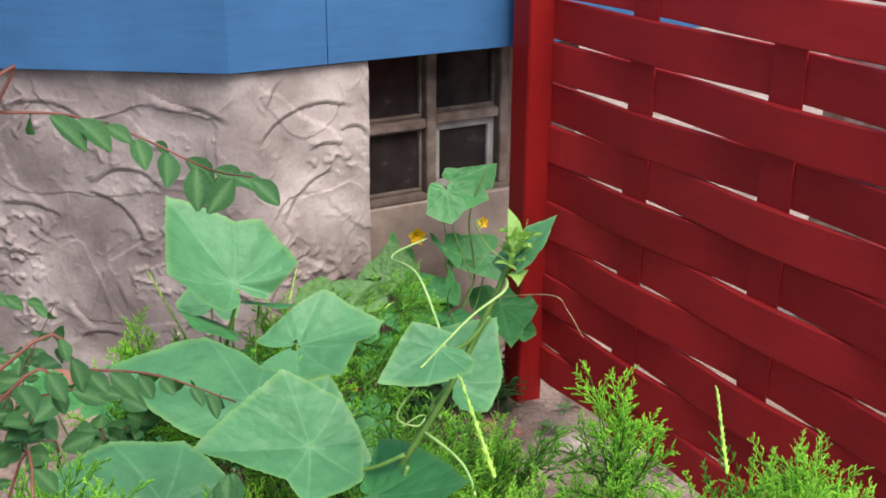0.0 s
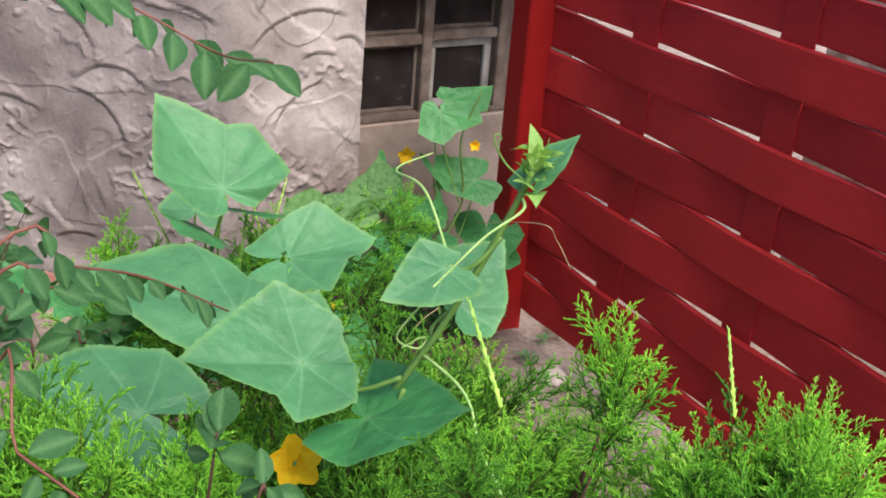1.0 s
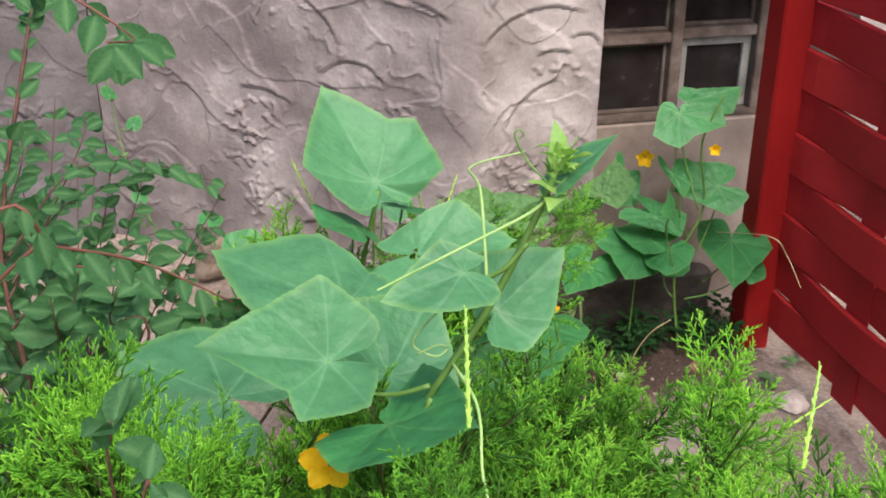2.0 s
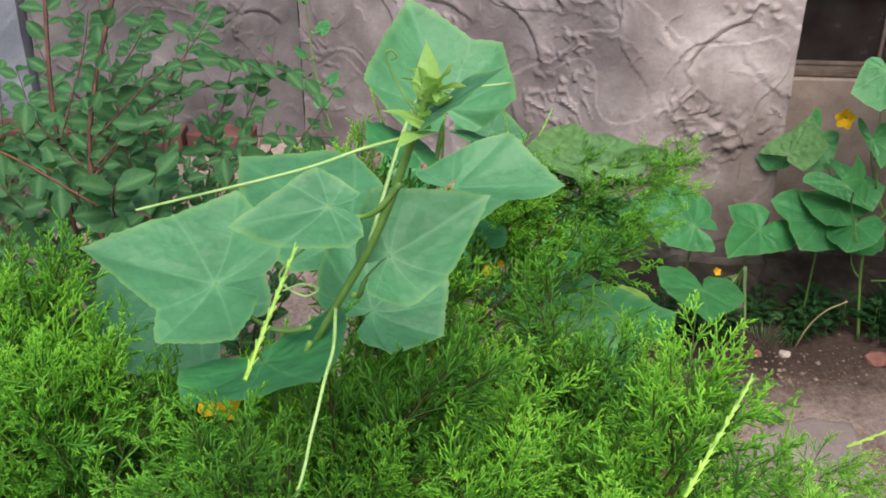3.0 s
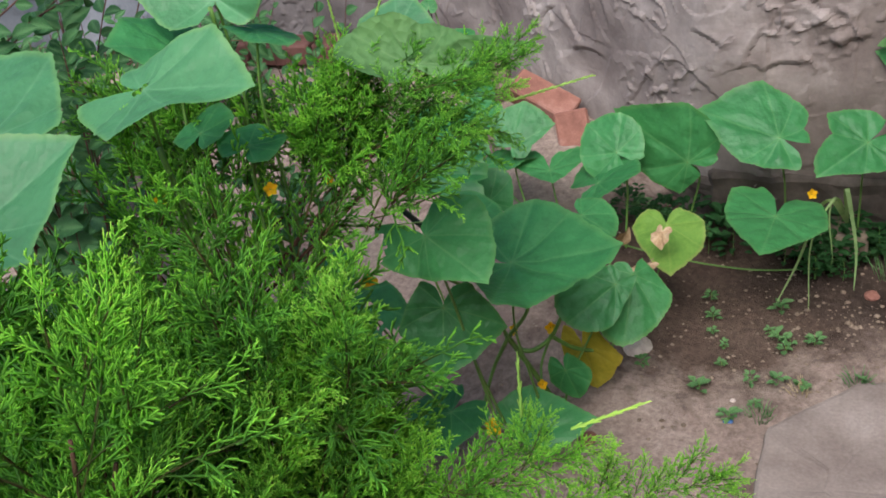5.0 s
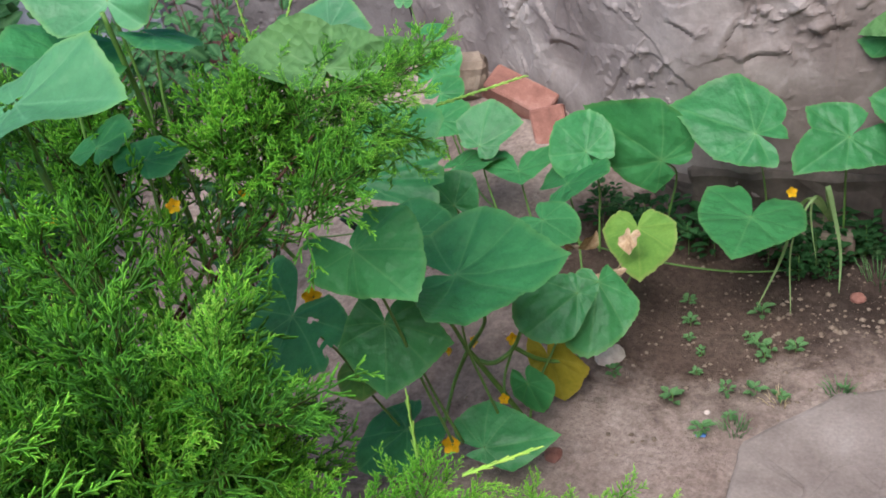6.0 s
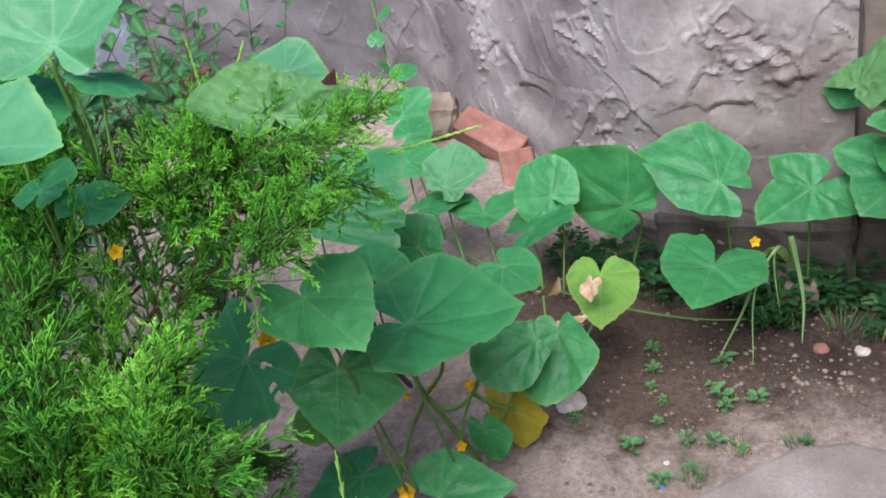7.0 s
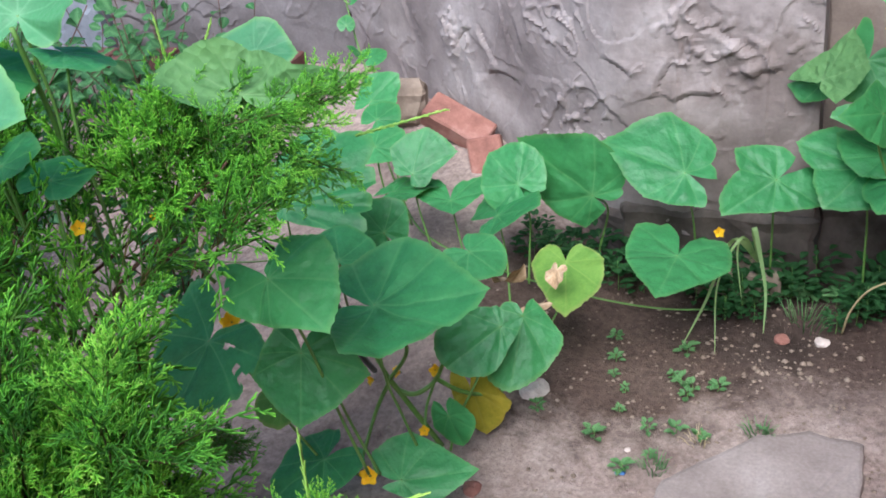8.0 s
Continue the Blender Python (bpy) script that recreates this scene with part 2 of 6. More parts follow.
TENDRIL = stem_paint("pale_tendril", (0.19, 0.34, 0.09), (0.31, 0.45, 0.16))
FRUIT = stem_paint("cucumber_skin", (0.012, 0.035, 0.014), (0.03, 0.075, 0.025))


def juniper_paint():
    m, nt, b = shader("juniper_needles", 0.6, 0.25)
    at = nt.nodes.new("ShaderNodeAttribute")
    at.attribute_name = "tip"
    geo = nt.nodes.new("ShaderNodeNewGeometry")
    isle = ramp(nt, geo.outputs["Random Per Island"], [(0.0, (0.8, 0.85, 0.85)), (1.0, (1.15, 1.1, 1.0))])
    # tip value sets the green; scaled down, it paints shade into the needles
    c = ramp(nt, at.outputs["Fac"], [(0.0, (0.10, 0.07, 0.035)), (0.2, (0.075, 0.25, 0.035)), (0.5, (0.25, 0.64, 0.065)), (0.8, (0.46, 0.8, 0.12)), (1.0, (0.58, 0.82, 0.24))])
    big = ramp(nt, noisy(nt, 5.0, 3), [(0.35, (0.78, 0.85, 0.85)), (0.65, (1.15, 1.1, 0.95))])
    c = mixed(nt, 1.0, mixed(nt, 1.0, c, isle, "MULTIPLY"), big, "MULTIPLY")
    nt.links.new(c, b.inputs["Base Color"])
    tr = nt.nodes.new("ShaderNodeBsdfTranslucent")
    nt.links.new(c, tr.inputs["Color"])
    mix = node(nt, "ShaderNodeMixShader", Fac=0.5)
    nt.links.new(b.outputs[0], mix.inputs[1])
    nt.links.new(tr.outputs[0], mix.inputs[2])
    nt.links.new(mix.outputs[0], nt.nodes["Material Output"].inputs["Surface"])
    return m


JUNIPER = juniper_paint()


def glass_paint():
    m, nt, b = shader("dusty_window_glass", 0.12, 0.5)
    dust = noisy(nt, 12, 4)
    nt.links.new(ramp(nt, dust, [(0.3, (0.012, 0.010, 0.010)), (0.75, (0.03, 0.026, 0.025))]), b.inputs["Base Color"])
    nt.links.new(ramp(nt, dust, [(0.3, (0.08, 0.08, 0.08)), (0.7, (0.3, 0.3, 0.3))]), b.inputs["Roughness"])
    b.inputs["Specular IOR Level"].default_value = 0.3
    return m


GLASS = glass_paint()

# ---- building helpers ----
def mesh_object(name, verts, faces, material, parent=None, label="", smooth=False):
    me = bpy.data.meshes.new(name)
    me.from_pydata([tuple(v) for v in verts], [], faces)
    me.materials.append(material)
    if smooth:
        me.polygons.foreach_set("use_smooth", [True] * len(me.polygons))
    ob = new(name, me)
    ob.parent = parent
    if label:
        ob["label"] = label
    return ob


def part(name, bm, material, parent=None, label="", smooth=False):
    me = bpy.data.meshes.new(name)
    bm.to_mesh(me)
    bm.free()
    me.materials.append(material)
    if smooth:
        me.polygons.foreach_set("use_smooth", [True] * len(me.polygons))
    ob = new(name, me)
    ob.parent = parent
    if label:
        ob["label"] = label
    return ob


def box(lo, hi, bevel=0.0, m=None):
    bm = bmesh.new()
    bmesh.ops.create_cube(bm, size=1.0)
    size = [b - a for a, b in zip(lo, hi)]
    mid = [(a + b) / 2 for a, b in zip(lo, hi)]
    bmesh.ops.scale(bm, vec=size, verts=bm.verts)
    bmesh.ops.translate(bm, vec=mid, verts=bm.verts)
    if bevel:
        bmesh.ops.bevel(bm, geom=bm.edges[:], offset=bevel, segments=2, affect="EDGES")
    if m is not None:
        bmesh.ops.transform(bm, matrix=m, verts=bm.verts)
    return bm


def rough_box(size, seed, bevel=0.004, wobble=0.003, cuts=3, m=None):
    """A brick or stone: a bevelled block with uneven faces and chipped edges."""
    bm = box([-s / 2 for s in size], [s / 2 for s in size])
    bmesh.ops.bevel(bm, geom=bm.edges[:], offset=bevel, segments=1, affect="EDGES")
    bmesh.ops.subdivide_edges(bm, edges=bm.edges[:], cuts=cuts, use_grid_fill=True)
    for v in bm.verts:
        n = noise.noise_vector(v.co * 18 + Vector((seed * 7.3, seed, 0)))
        v.co += n * wobble
    if m is not None:
        bmesh.ops.transform(bm, matrix=m, verts=bm.verts)
    return bm


def smooth_path(points, steps=6):
    """Catmull-Rom through the points."""
    p = [Vector(q) for q in points]
    p = [2 * p[0] - p[1], *p, 2 * p[-1] - p[-2]]
    out = []
    for i in range(1, len(p) - 2):
        for k in range(steps):
            t = k / steps
            a, b, c, d = p[i - 1 : i + 3]
            out.append(0.5 * (2 * b + (c - a) * t + (2 * a - 5 * b + 4 * c - d) * t * t + (3 * b - a - 3 * c + d) * t * t * t))
    return out + [p[-2]]


def tube(points, r0, r1, sides=6, steps=6):
    """Vertices and faces of a tapering tube along a smooth path."""
    path = smooth_path(points, steps)
    verts, faces = [], []
    ref = Vector((0.13, 0.31, 0.94))
    for i, p in enumerate(path):
        d = (path[min(i + 1, len(path) - 1)] - path[max(i - 1, 0)]).normalized()
        u = d.cross(ref)
        u = (u if u.length > 1e-3 else d.orthogonal()).normalized()
        w = d.cross(u)
        r = r0 + (r1 - r0) * i / (len(path) - 1)
        for k in range(sides):
            a = 2 * math.pi * k / sides
            verts.append(p + u * r * math.cos(a) + w * r * math.sin(a))
    n = len(path)
    for i in range(n - 1):
        for k in range(sides):
            k2 = (k + 1) % sides
            faces.append((i * sides + k, i * sides + k2, (i + 1) * sides + k2, (i + 1) * sides + k))
    faces.append(tuple(range(sides))[::-1])
    faces.append(tuple((n - 1) * sides + k for k in range(sides)))
    return verts, faces


def stalk(name, points, r0, r1, material, parent, label="", sides=6, steps=6):
    v, f = tube(points, r0, r1, sides, steps)
    return mesh_object(name, v, f, material, parent, label, True)


def thing(name, place, label, category, group=""):
    ob = new(name)
    ob.empty_display_size = 0.05
    ob.location = place
    return tagged(ob, label, category, group)


def attach(ob, owner):
    ob.parent = owner
    ob.matrix_parent_inverse = Matrix.Translation(owner.location).inverted()
    return ob


# ---- the lie of the land ----
BAY = radians(35)
BEND = Vector((1.06, 3.45))
LEFT_DIR = Vector((-math.cos(BAY), math.sin(BAY)))
LEFT_LEN = 1.28
INNER = BEND + LEFT_DIR * LEFT_LEN


def ease(a, b, v):
    t = min(1.0, max(0.0, (v - a) / (b - a)))
    return t * t * (3 - 2 * t)


def land(x, y):
    """Height of the soil: banked up against the bay's side and the main wall."""
    side = (Vector((x, y)) - BEND).dot(Vector((-math.sin(BAY), -math.cos(BAY))))
    side = min(side, 4.19 - y)
    bank = 0.2 * (1 - ease(0.0, 0.95, side)) * ease(1.15, 0.55, x)
    n = noise.noise(Vector((x * 2.3, y * 2.3, 0))) * 0.010 + noise.noise(Vector((x * 9, y * 9, 3))) * 0.006
    return bank + n - 0.004


def build_ground():
    fine = 0.02
    xs = np.unique(np.concatenate([np.linspace(-400, -6, 10), np.linspace(-6, -1.6, 14), np.arange(-1.6, 2.6, fine), np.linspace(2.6, 8, 14), np.linspace(8, 400, 10)]))
    ys = np.unique(np.concatenate([np.linspace(-400, -4, 10), np.linspace(-4, 1.0, 16), np.arange(1.0, 4.4, fine), np.linspace(4.4, 8, 8), np.linspace(8, 400, 10)]))
    verts = []
    for y in ys:
        for x in xs:
            near = -1.7 < x < 2.7 and 0.9 < y < 4.5
            z = land(x, y)
            if near:
                v = Vector((x * 34, y * 34, 0))
                z += noise.noise(v) * 0.0045 + noise.noise(v * 2.3) * 0.0025
            verts.append((x, y, z))
    w = len(xs)
    faces = [(j * w + i, j * w + i + 1, (j + 1) * w + i + 1, (j + 1) * w + i) for j in range(len(ys) - 1) for i in range(w - 1)]
    g = mesh_object("ground", verts, faces, SOIL, None, smooth=True)
    tagged(g, "bare reddish brown garden soil, moist by the plants with their shade painted in", "soil", kind="structure")


build_ground()

# ---- house: stucco foundation ----
def stucco_relief(s, z, arcs, seed):
    """Trowel marks: every sweep leaves a lip along an arc, smooth inside it."""
    h = noise.noise(Vector((s * 3.1, z * 3.1, seed))) * 0.010 + noise.noise(Vector((s * 11, z * 11, seed + 5))) * 0.0035
    lip = 0.0
    for cs, cz, r, a0, a1, lift, flip in arcs:
        ds, dz = s - cs, z - cz
        d = math.hypot(ds, dz)
        if abs(d - r) > 0.1:
            continue
        a = math.degrees(math.atan2(dz, ds)) % 360
        span = (a1 - a0) % 360
        off = (a - a0) % 360
        if off > span:
            continue
        fade = min(1.0, off / 12, (span - off) / 12)
        e = (d - r) * flip + 0.0025 * noise.noise(Vector((s * 40, z * 40, seed)))
        lip = max(lip, fade * math.exp(-((e / 0.016) ** 2)))
        if e >= 0:
            h += lift * fade * math.exp(-e / 0.022) * ease(0.0, 0.016, e)
        else:
            h -= 0.35 * lift * fade * math.exp(e / 0.012)
    # overlapping pats of plaster: each layer ends in a ragged lip
    wx, wz = 0.05 * noise.noise(Vector((s * 6, z * 6, seed + 3))), 0.05 * noise.noise(Vector((s * 6, z * 6, seed + 4)))
    for k, (freq, lift) in enumerate(((2.8, 0.006), (5.0, 0.0035))):
        n = noise.noise(Vector(((s + wx) * freq, (z + wz) * freq * 0.95, seed + 11 + k))) * 1.5 + 5
        n += 0.03 * noise.noise(Vector((s * 55, z * 55, seed)))
        fr = n - math.floor(n)
        h += lift * (fr**3 * (1 - ease(0.93, 1.0, fr)) - 0.2)
    # torn ridges and crumbs of plaster, in patches and along the lips
    patch = max(0.0, noise.noise(Vector((s * 4.2, z * 4.2, seed + 9))) - 0.08)
    w = noise.noise(Vector(((s + 1.6 * wx) * 8, (z + 1.6 * wz) * 9, seed + 21))) + 0.25 * noise.noise(Vector((s * 30, z * 30, seed + 22)))
    torn = math.exp(-w / 0.1) if w > 0 else math.exp(w / 0.05)
    h += min(0.4, patch + 0.13) * 0.024 * torn * ease(-0.05, 0.2, noise.noise(Vector((s * 13, z * 13, seed + 23))))
    crust = 0.8 * patch + 0.12 * lip * max(0.0, noise.noise(Vector((s * 9, z * 9, seed + 7))) + 0.1)
    h += crust * 0.05 * max(0.0, noise.noise(Vector((s * 55, z * 55, seed + 2))) * 0.6 + noise.noise(Vector((s * 24, z * 31, seed + 6))) - 0.12)
    h += 0.0008 * noise.noise(Vector((s * 90, z * 90, seed)))
    return h


def bay_line(length, bend_at, radius):
    """Plan points along a wall that turns by the bay's angle over a soft corner."""
    n = int(length / 0.0055)
    p, out = INNER.copy(), []
    for i in range(n + 1):
        u = i * length / n
        turn = ease(bend_at - radius, bend_at + radius, u) * BAY
        d = Vector((math.cos(BAY - turn), -math.sin(BAY - turn)))
        out.append((u, p.copy(), d))
        p += d * (length / n)
    return out


def stucco_wall(name, line, top, arcs, seed, label, material, thick=0.16):
    """A wall with a trowelled front along a plan line that runs to the right as seen from outside."""
    ns, nz = len(line) - 1, int((top + 0.15) / max(0.0055, (line[1][0] - line[0][0])))
    verts = []
    for j in range(nz + 1):
        z = -0.15 + (top + 0.15) * j / nz
        for u, q, d in line:
            p = q + Vector((d.y, -d.x)) * stucco_relief(u, z, arcs, seed)
            verts.append((p.x, p.y, z))
    w = ns + 1
    faces = [(j * w + i, j * w + i + 1, (j + 1) * w + i + 1, (j + 1) * w + i) for j in range(nz) for i in range(ns)]
    b0 = len(verts)
    for _, q, d in line:
        p = q - Vector((d.y, -d.x)) * thick
        verts += [(p.x, p.y, -0.15), (p.x, p.y, top)]
    for i in range(ns):
        faces.append((b0 + 2 * i + 2, b0 + 2 * i, b0 + 2 * i + 1, b0 + 2 * i + 3))
        faces.append((nz * w + i, nz * w + i + 1, b0 + 2 * i + 3, b0 + 2 * i + 1))
    faces.append((*[j * w for j in range(nz, -1, -1)], b0, b0 + 1))
    faces.append((*[j * w + ns for j in range(nz + 1)], b0 + 2 * ns + 1, b0 + 2 * ns))
    ob = mesh_object(name, verts, faces, material)
    return tagged(ob, label, "wall", kind="structure")


def straight(x0, x1, y, step):
    n = int((x1 - x0) / step)
    return [((x1 - x0) * i / n, Vector((x0 + (x1 - x0) * i / n, y)), Vector((1, 0))) for i in range(n + 1)]


TOP = 1.205
FRONT_ARCS = [
    (0.264, 0.868, 0.223, 63, 149, 0.012, 1),
    (0.332, 0.684, 0.198, 98, 166, 0.012, 1),
    (0.284, 1.041, 0.191, 133, 169, 0.012, 1),
    (0.321, 1.002, 0.292, 200, 226, 0.012, 1),
    (0.284, 0.852, 0.115, 64, 122, 0.012, 1),
    (0.362, 0.957, 0.054, 12, 133, 0.012, 1),
    (0.473, 0.973, 0.444, 223, 255, 0.012, 1),
    (0.602, 1.077, 0.611, 227, 244, 0.012, 1),
    (0.168, 0.380, 0.086, 65, 135, 0.012, 1),
    (0.205, 0.447, 0.132, 128, 176, 0.012, 1),
    (0.340, 0.394, 0.136, 84, 131, 0.012, 1),
    (-0.085, 0.355, 0.177, 50, 87, 0.012, 1),
]
SIDE_ARCS = [
    (0.942, 0.785, 0.126, 27, 143, 0.012, 1),
    (0.794, 0.660, 0.183, 0, 84, 0.012, 1),
    (0.701, 0.902, 0.207, 13, 113, 0.012, 1),
    (0.603, 0.584, 0.213, 50, 107, 0.012, 1),
    (1.148, 0.948, 0.152, 43, 95, 0.012, 1),
    (1.262, 1.598, 0.507, 238, 265, 0.012, 1),
    (0.608, 0.405, 0.231, 76, 110, 0.012, 1),
    (0.741, 0.341, 0.148, 105, 161, 0.012, 1),
    (0.850, 0.521, 0.121, 189, 251, 0.012, 1),
    (0.549, 0.405, 0.362, 8, 26, 0.012, 1),
    (2.107, 1.143, 1.704, 202, 207, 0.012, 1),
    (-0.325, -0.724, 1.761, 36, 42, 0.012, 1),
    (0.818, 0.239, 0.144, 63, 123, 0.012, 1),
]
MAIN_ARCS = [
    (0.795, 0.544, 0.105, 34, 123, 0.012, 1),
    (0.304, 1.247, 0.989, 252, 263, 0.012, 1),
    (0.052, 0.230, 0.122, 12, 128, 0.012, 1),
]

BAY_ARCS = [*SIDE_ARCS, *[(c + LEFT_LEN, *rest) for c, *rest in FRONT_ARCS]]
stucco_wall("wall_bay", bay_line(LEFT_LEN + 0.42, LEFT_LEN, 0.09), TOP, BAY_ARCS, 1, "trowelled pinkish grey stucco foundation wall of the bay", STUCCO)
stucco_wall("wall_main", straight(-0.93, INNER.x - 0.003, INNER.y, 0.0055), TOP, MAIN_ARCS, 3, "plain brownish grey stucco foundation wall", MAIN_STUCCO)
stucco_wall("wall_far", straight(-3.6, -0.94, INNER.y - 0.05, 0.02), TOP, MAIN_ARCS, 4, "smooth bluish grey rendered foundation wall", PALE)

# near-black colour of the added blocks, shade at the wall's foot
FOOT_SHADE = rough_surface("foot_shade", (0.045, 0.036, 0.03), (0.08, 0.064, 0.055), (0.14, 0.115, 0.1), 9, 90, 0.9, 0.004)


def footing():
    """Added dark blocks that stand in for shade along the foot of the bay and under the window."""
    rnd = random.Random(31)
    for x0, x1, y0 in ((1.04, 1.49, 3.432), (1.486, 1.952, 3.515)):
        bm = rough_box((x1 - x0, 0.1, 0.25), rnd.random() * 9, 0.012, 0.014, 8, pose((x0 + x1) / 2, y0 + 0.05, 0.05, 0, 0, 0))
        tagged(part("footing", bm, FOOT_SHADE), "added dark block at the wall's foot, standing in for shade", "footing", kind="structure")
    side = BEND + LEFT_DIR * 0.3
    bm = rough_box((0.62, 0.1, 0.2), 4.4, 0.012, 0.012, 8, pose(side.x + 0.02, side.y + 0.026, 0.045, 0, 0, -35))
    tagged(part("footing", bm, FOOT_SHADE), "added dark block at the wall's foot, standing in for shade", "footing", kind="structure")


footing()

# ---- house: blue siding above ----
def siding(name, a, b, z0, z1, joints, label):
    """Panels side by side with open joints, each its own board."""
    a, b = Vector(a), Vector(b)
    d = (b - a).normalized()
    out = Vector((d.y, -d.x))
    cuts = [0.0, *joints, (b - a).length]
    holder = tagged(new(name), label, "siding", kind="structure")
    for s0, s1 in zip(cuts, cuts[1:]):
        p0, p1 = a + d * (s0 + 0.001), a + d * (s1 - 0.001)
        bm = bmesh.new()
        ring = [p0, p1, p1 - out * 0.018, p0 - out * 0.018]
        low = [bm.verts.new((p.x, p.y, z0)) for p in ring]
        high = [bm.verts.new((p.x, p.y, z1)) for p in ring]
        bm.faces.new(low[::-1]), bm.faces.new(high)
        for k in range(4):
            bm.faces.new((low[k], low[(k + 1) % 4], high[(k + 1) % 4], high[k]))
        bmesh.ops.bevel(bm, geom=bm.edges[:], offset=0.0015, segments=1, affect="EDGES")
        part("panel", bm, BLUE, holder)
    return holder


CORNER = Vector((1.046, 3.424))
siding("siding_front", CORNER, (3.4, 3.424), 1.211, 3.6, [0.30, 1.52], "bright blue painted plywood siding panels")
siding("siding_side", CORNER + LEFT_DIR * 1.27, CORNER - LEFT_DIR * 0.002, 1.211, 3.6, [0.05], "bright blue painted plywood siding panels")
siding("siding_main", (-3.6, INNER.y - 0.03), (INNER.x - 0.01, INNER.y - 0.03), 1.211, 3.6, [1.2, 2.42], "bright blue painted plywood siding panels")
soffit_bm = bmesh.new()
for ring in ([(1.05, 3.44), (3.4, 3.44), (3.4, 4.9), (1.05, 4.9)], [(1.05, 3.44), (1.05, 4.9), (-3.6, 4.9), (-3.6, INNER.y), (INNER.x, INNER.y)]):
    low = [soffit_bm.verts.new((x, y, 1.216)) for x, y in ring]
    high = [soffit_bm.verts.new((x, y, 1.25)) for x, y in ring]
    soffit_bm.faces.new(low), soffit_bm.faces.new(high)
    for k in range(len(ring)):
        soffit_bm.faces.new((low[k], low[(k + 1) % len(ring)], high[(k + 1) % len(ring)], high[k]))
bmesh.ops.recalc_face_normals(soffit_bm, faces=soffit_bm.faces[:])
tagged(part("floor_edge", soffit_bm, WOOD), "dark timber underside of the house floor", "soffit", kind="structure")

# ---- basement window in its recess ----
def window():
    sill_wall = part("wall_recess", rough_box((1.0, 0.12, 0.83), 3, 0.006, 0.007, 8, pose(1.98, 3.645, 0.265)), PLASTER)
    tagged(sill_wall, "smooth pinkish plaster below the basement window", "wall", kind="structure")
    holder = tagged(new("window_1"), "weathered brown wooden basement window with four dark panes", "window", kind="structure")
    y = 3.62
    frame_bits = [("window_frame", (1.40, y - 0.03, 0.685), (2.4, y + 0.05, 0.705)), ("window_frame", (1.40, y - 0.03, 0.705), (1.43, y + 0.05, 1.25)),
                  ("mullion", (1.766, y - 0.028, 0.705), (1.802, y + 0.045, 1.25)), ("rail", (1.43, y - 0.022, 0.93), (1.766, y + 0.04, 0.962)),
                  ("rail", (1.802, y - 0.022, 0.94), (2.05, y + 0.04, 0.972)), ("window_frame", (2.05, y - 0.03, 0.705), (2.085, y + 0.05, 1.25))]
    for name, lo, hi in frame_bits:
        part(name, box(lo, hi, 0.003), WOOD, holder)
    part("window_sill", box((1.484, y - 0.028, 0.672), (2.3, y + 0.02, 0.684), 0.003), PLASTER, holder)
    panes = [(1.43, 1.766, 0.705, 0.93), (1.43, 1.766, 0.962, 1.25), (1.802, 2.05, 0.705, 0.94), (1.802, 2.05, 0.972, 1.25)]
    for n, (x0, x1, z0, z1) in enumerate(panes):
        t = 0.03 if n == 2 else 0.012
        mat = GREYWOOD if n == 2 else WOOD
        sash_bm = bmesh.new()
        for lo, hi in (((x0 + 0.002, y + 0.004, z0 + 0.002), (x1 - 0.002, y + 0.03, z0 + t)), ((x0 + 0.002, y + 0.004, z1 - t), (x1 - 0.002, y + 0.03, z1 - 0.002)), ((x0 + 0.002, y + 0.004, z0 + t), (x0 + t, y + 0.03, z1 - t)), ((x1 - t, y + 0.004, z0 + t), (x1 - 0.002, y + 0.03, z1 - t))):
            one = bpy.data.meshes.new("bar")
            bar = box(lo, hi, 0.002)
            bar.to_mesh(one), bar.free()
            sash_bm.from_mesh(one)
            bpy.data.meshes.remove(one)
        sash = part("sash", sash_bm, mat, holder)
        part("pane", box((x0 + t - 0.004, y + 0.017, z0 + t - 0.004), (x1 - t + 0.004, y + 0.021, z1 - t + 0.004)), GLASS, sash)
    tagged(part("wall_behind_window", box((1.3, 3.9, -0.1), (2.6, 3.95, 1.21)), PLASTER), "dim plaster inside the basement", "wall", kind="structure")


window()

# ---- red basket-weave fence ----
FENCE_X, PITCH, BOARD = 2.052, 0.1293, 0.121
BATTENS = [2.862 - 0.527 * k for k in range(-1, 8)]


def weave(y, row):
    """How far a board swings to one side of the battens at y."""
    return 0.0135 * math.cos(math.pi * (y - BATTENS[1]) / 0.527 + math.pi * row)


def board_mesh(row, z):
    y0, y1, n = 3.345, -1.2, 70
    verts = []
    for i in range(n + 1):
        y = y0 + (y1 - y0) * i / n
        x = FENCE_X + weave(y, row) * (1 if y < 3.2 else max(0.0, (3.34 - y) / 0.14))
        sag = 0.0035 * noise.noise(Vector((y * 1.3, row * 3.7, 0))) + 0.0025 * math.sin(y * 2.1 + row)
        half = BOARD / 2 + (0.0028 if z < 0.85 else 0.0)
        for dx, dz in ((-0.0065, -half), (0.008, -half), (0.008, half), (-0.0065, half), (-0.009, half - 0.004), (-0.009, -half + 0.004)):
            verts.append((x + dx, y, z + dz + sag))
    faces = []
    for i in range(n):
        for k in range(6):
            k2 = (k + 1) % 6
            faces.append((i * 6 + k, i * 6 + k2, (i + 1) * 6 + k2, (i + 1) * 6 + k))
    faces.append(tuple(range(6))), faces.append(tuple(n * 6 + k for k in range(6))[::-1])
    return verts, faces


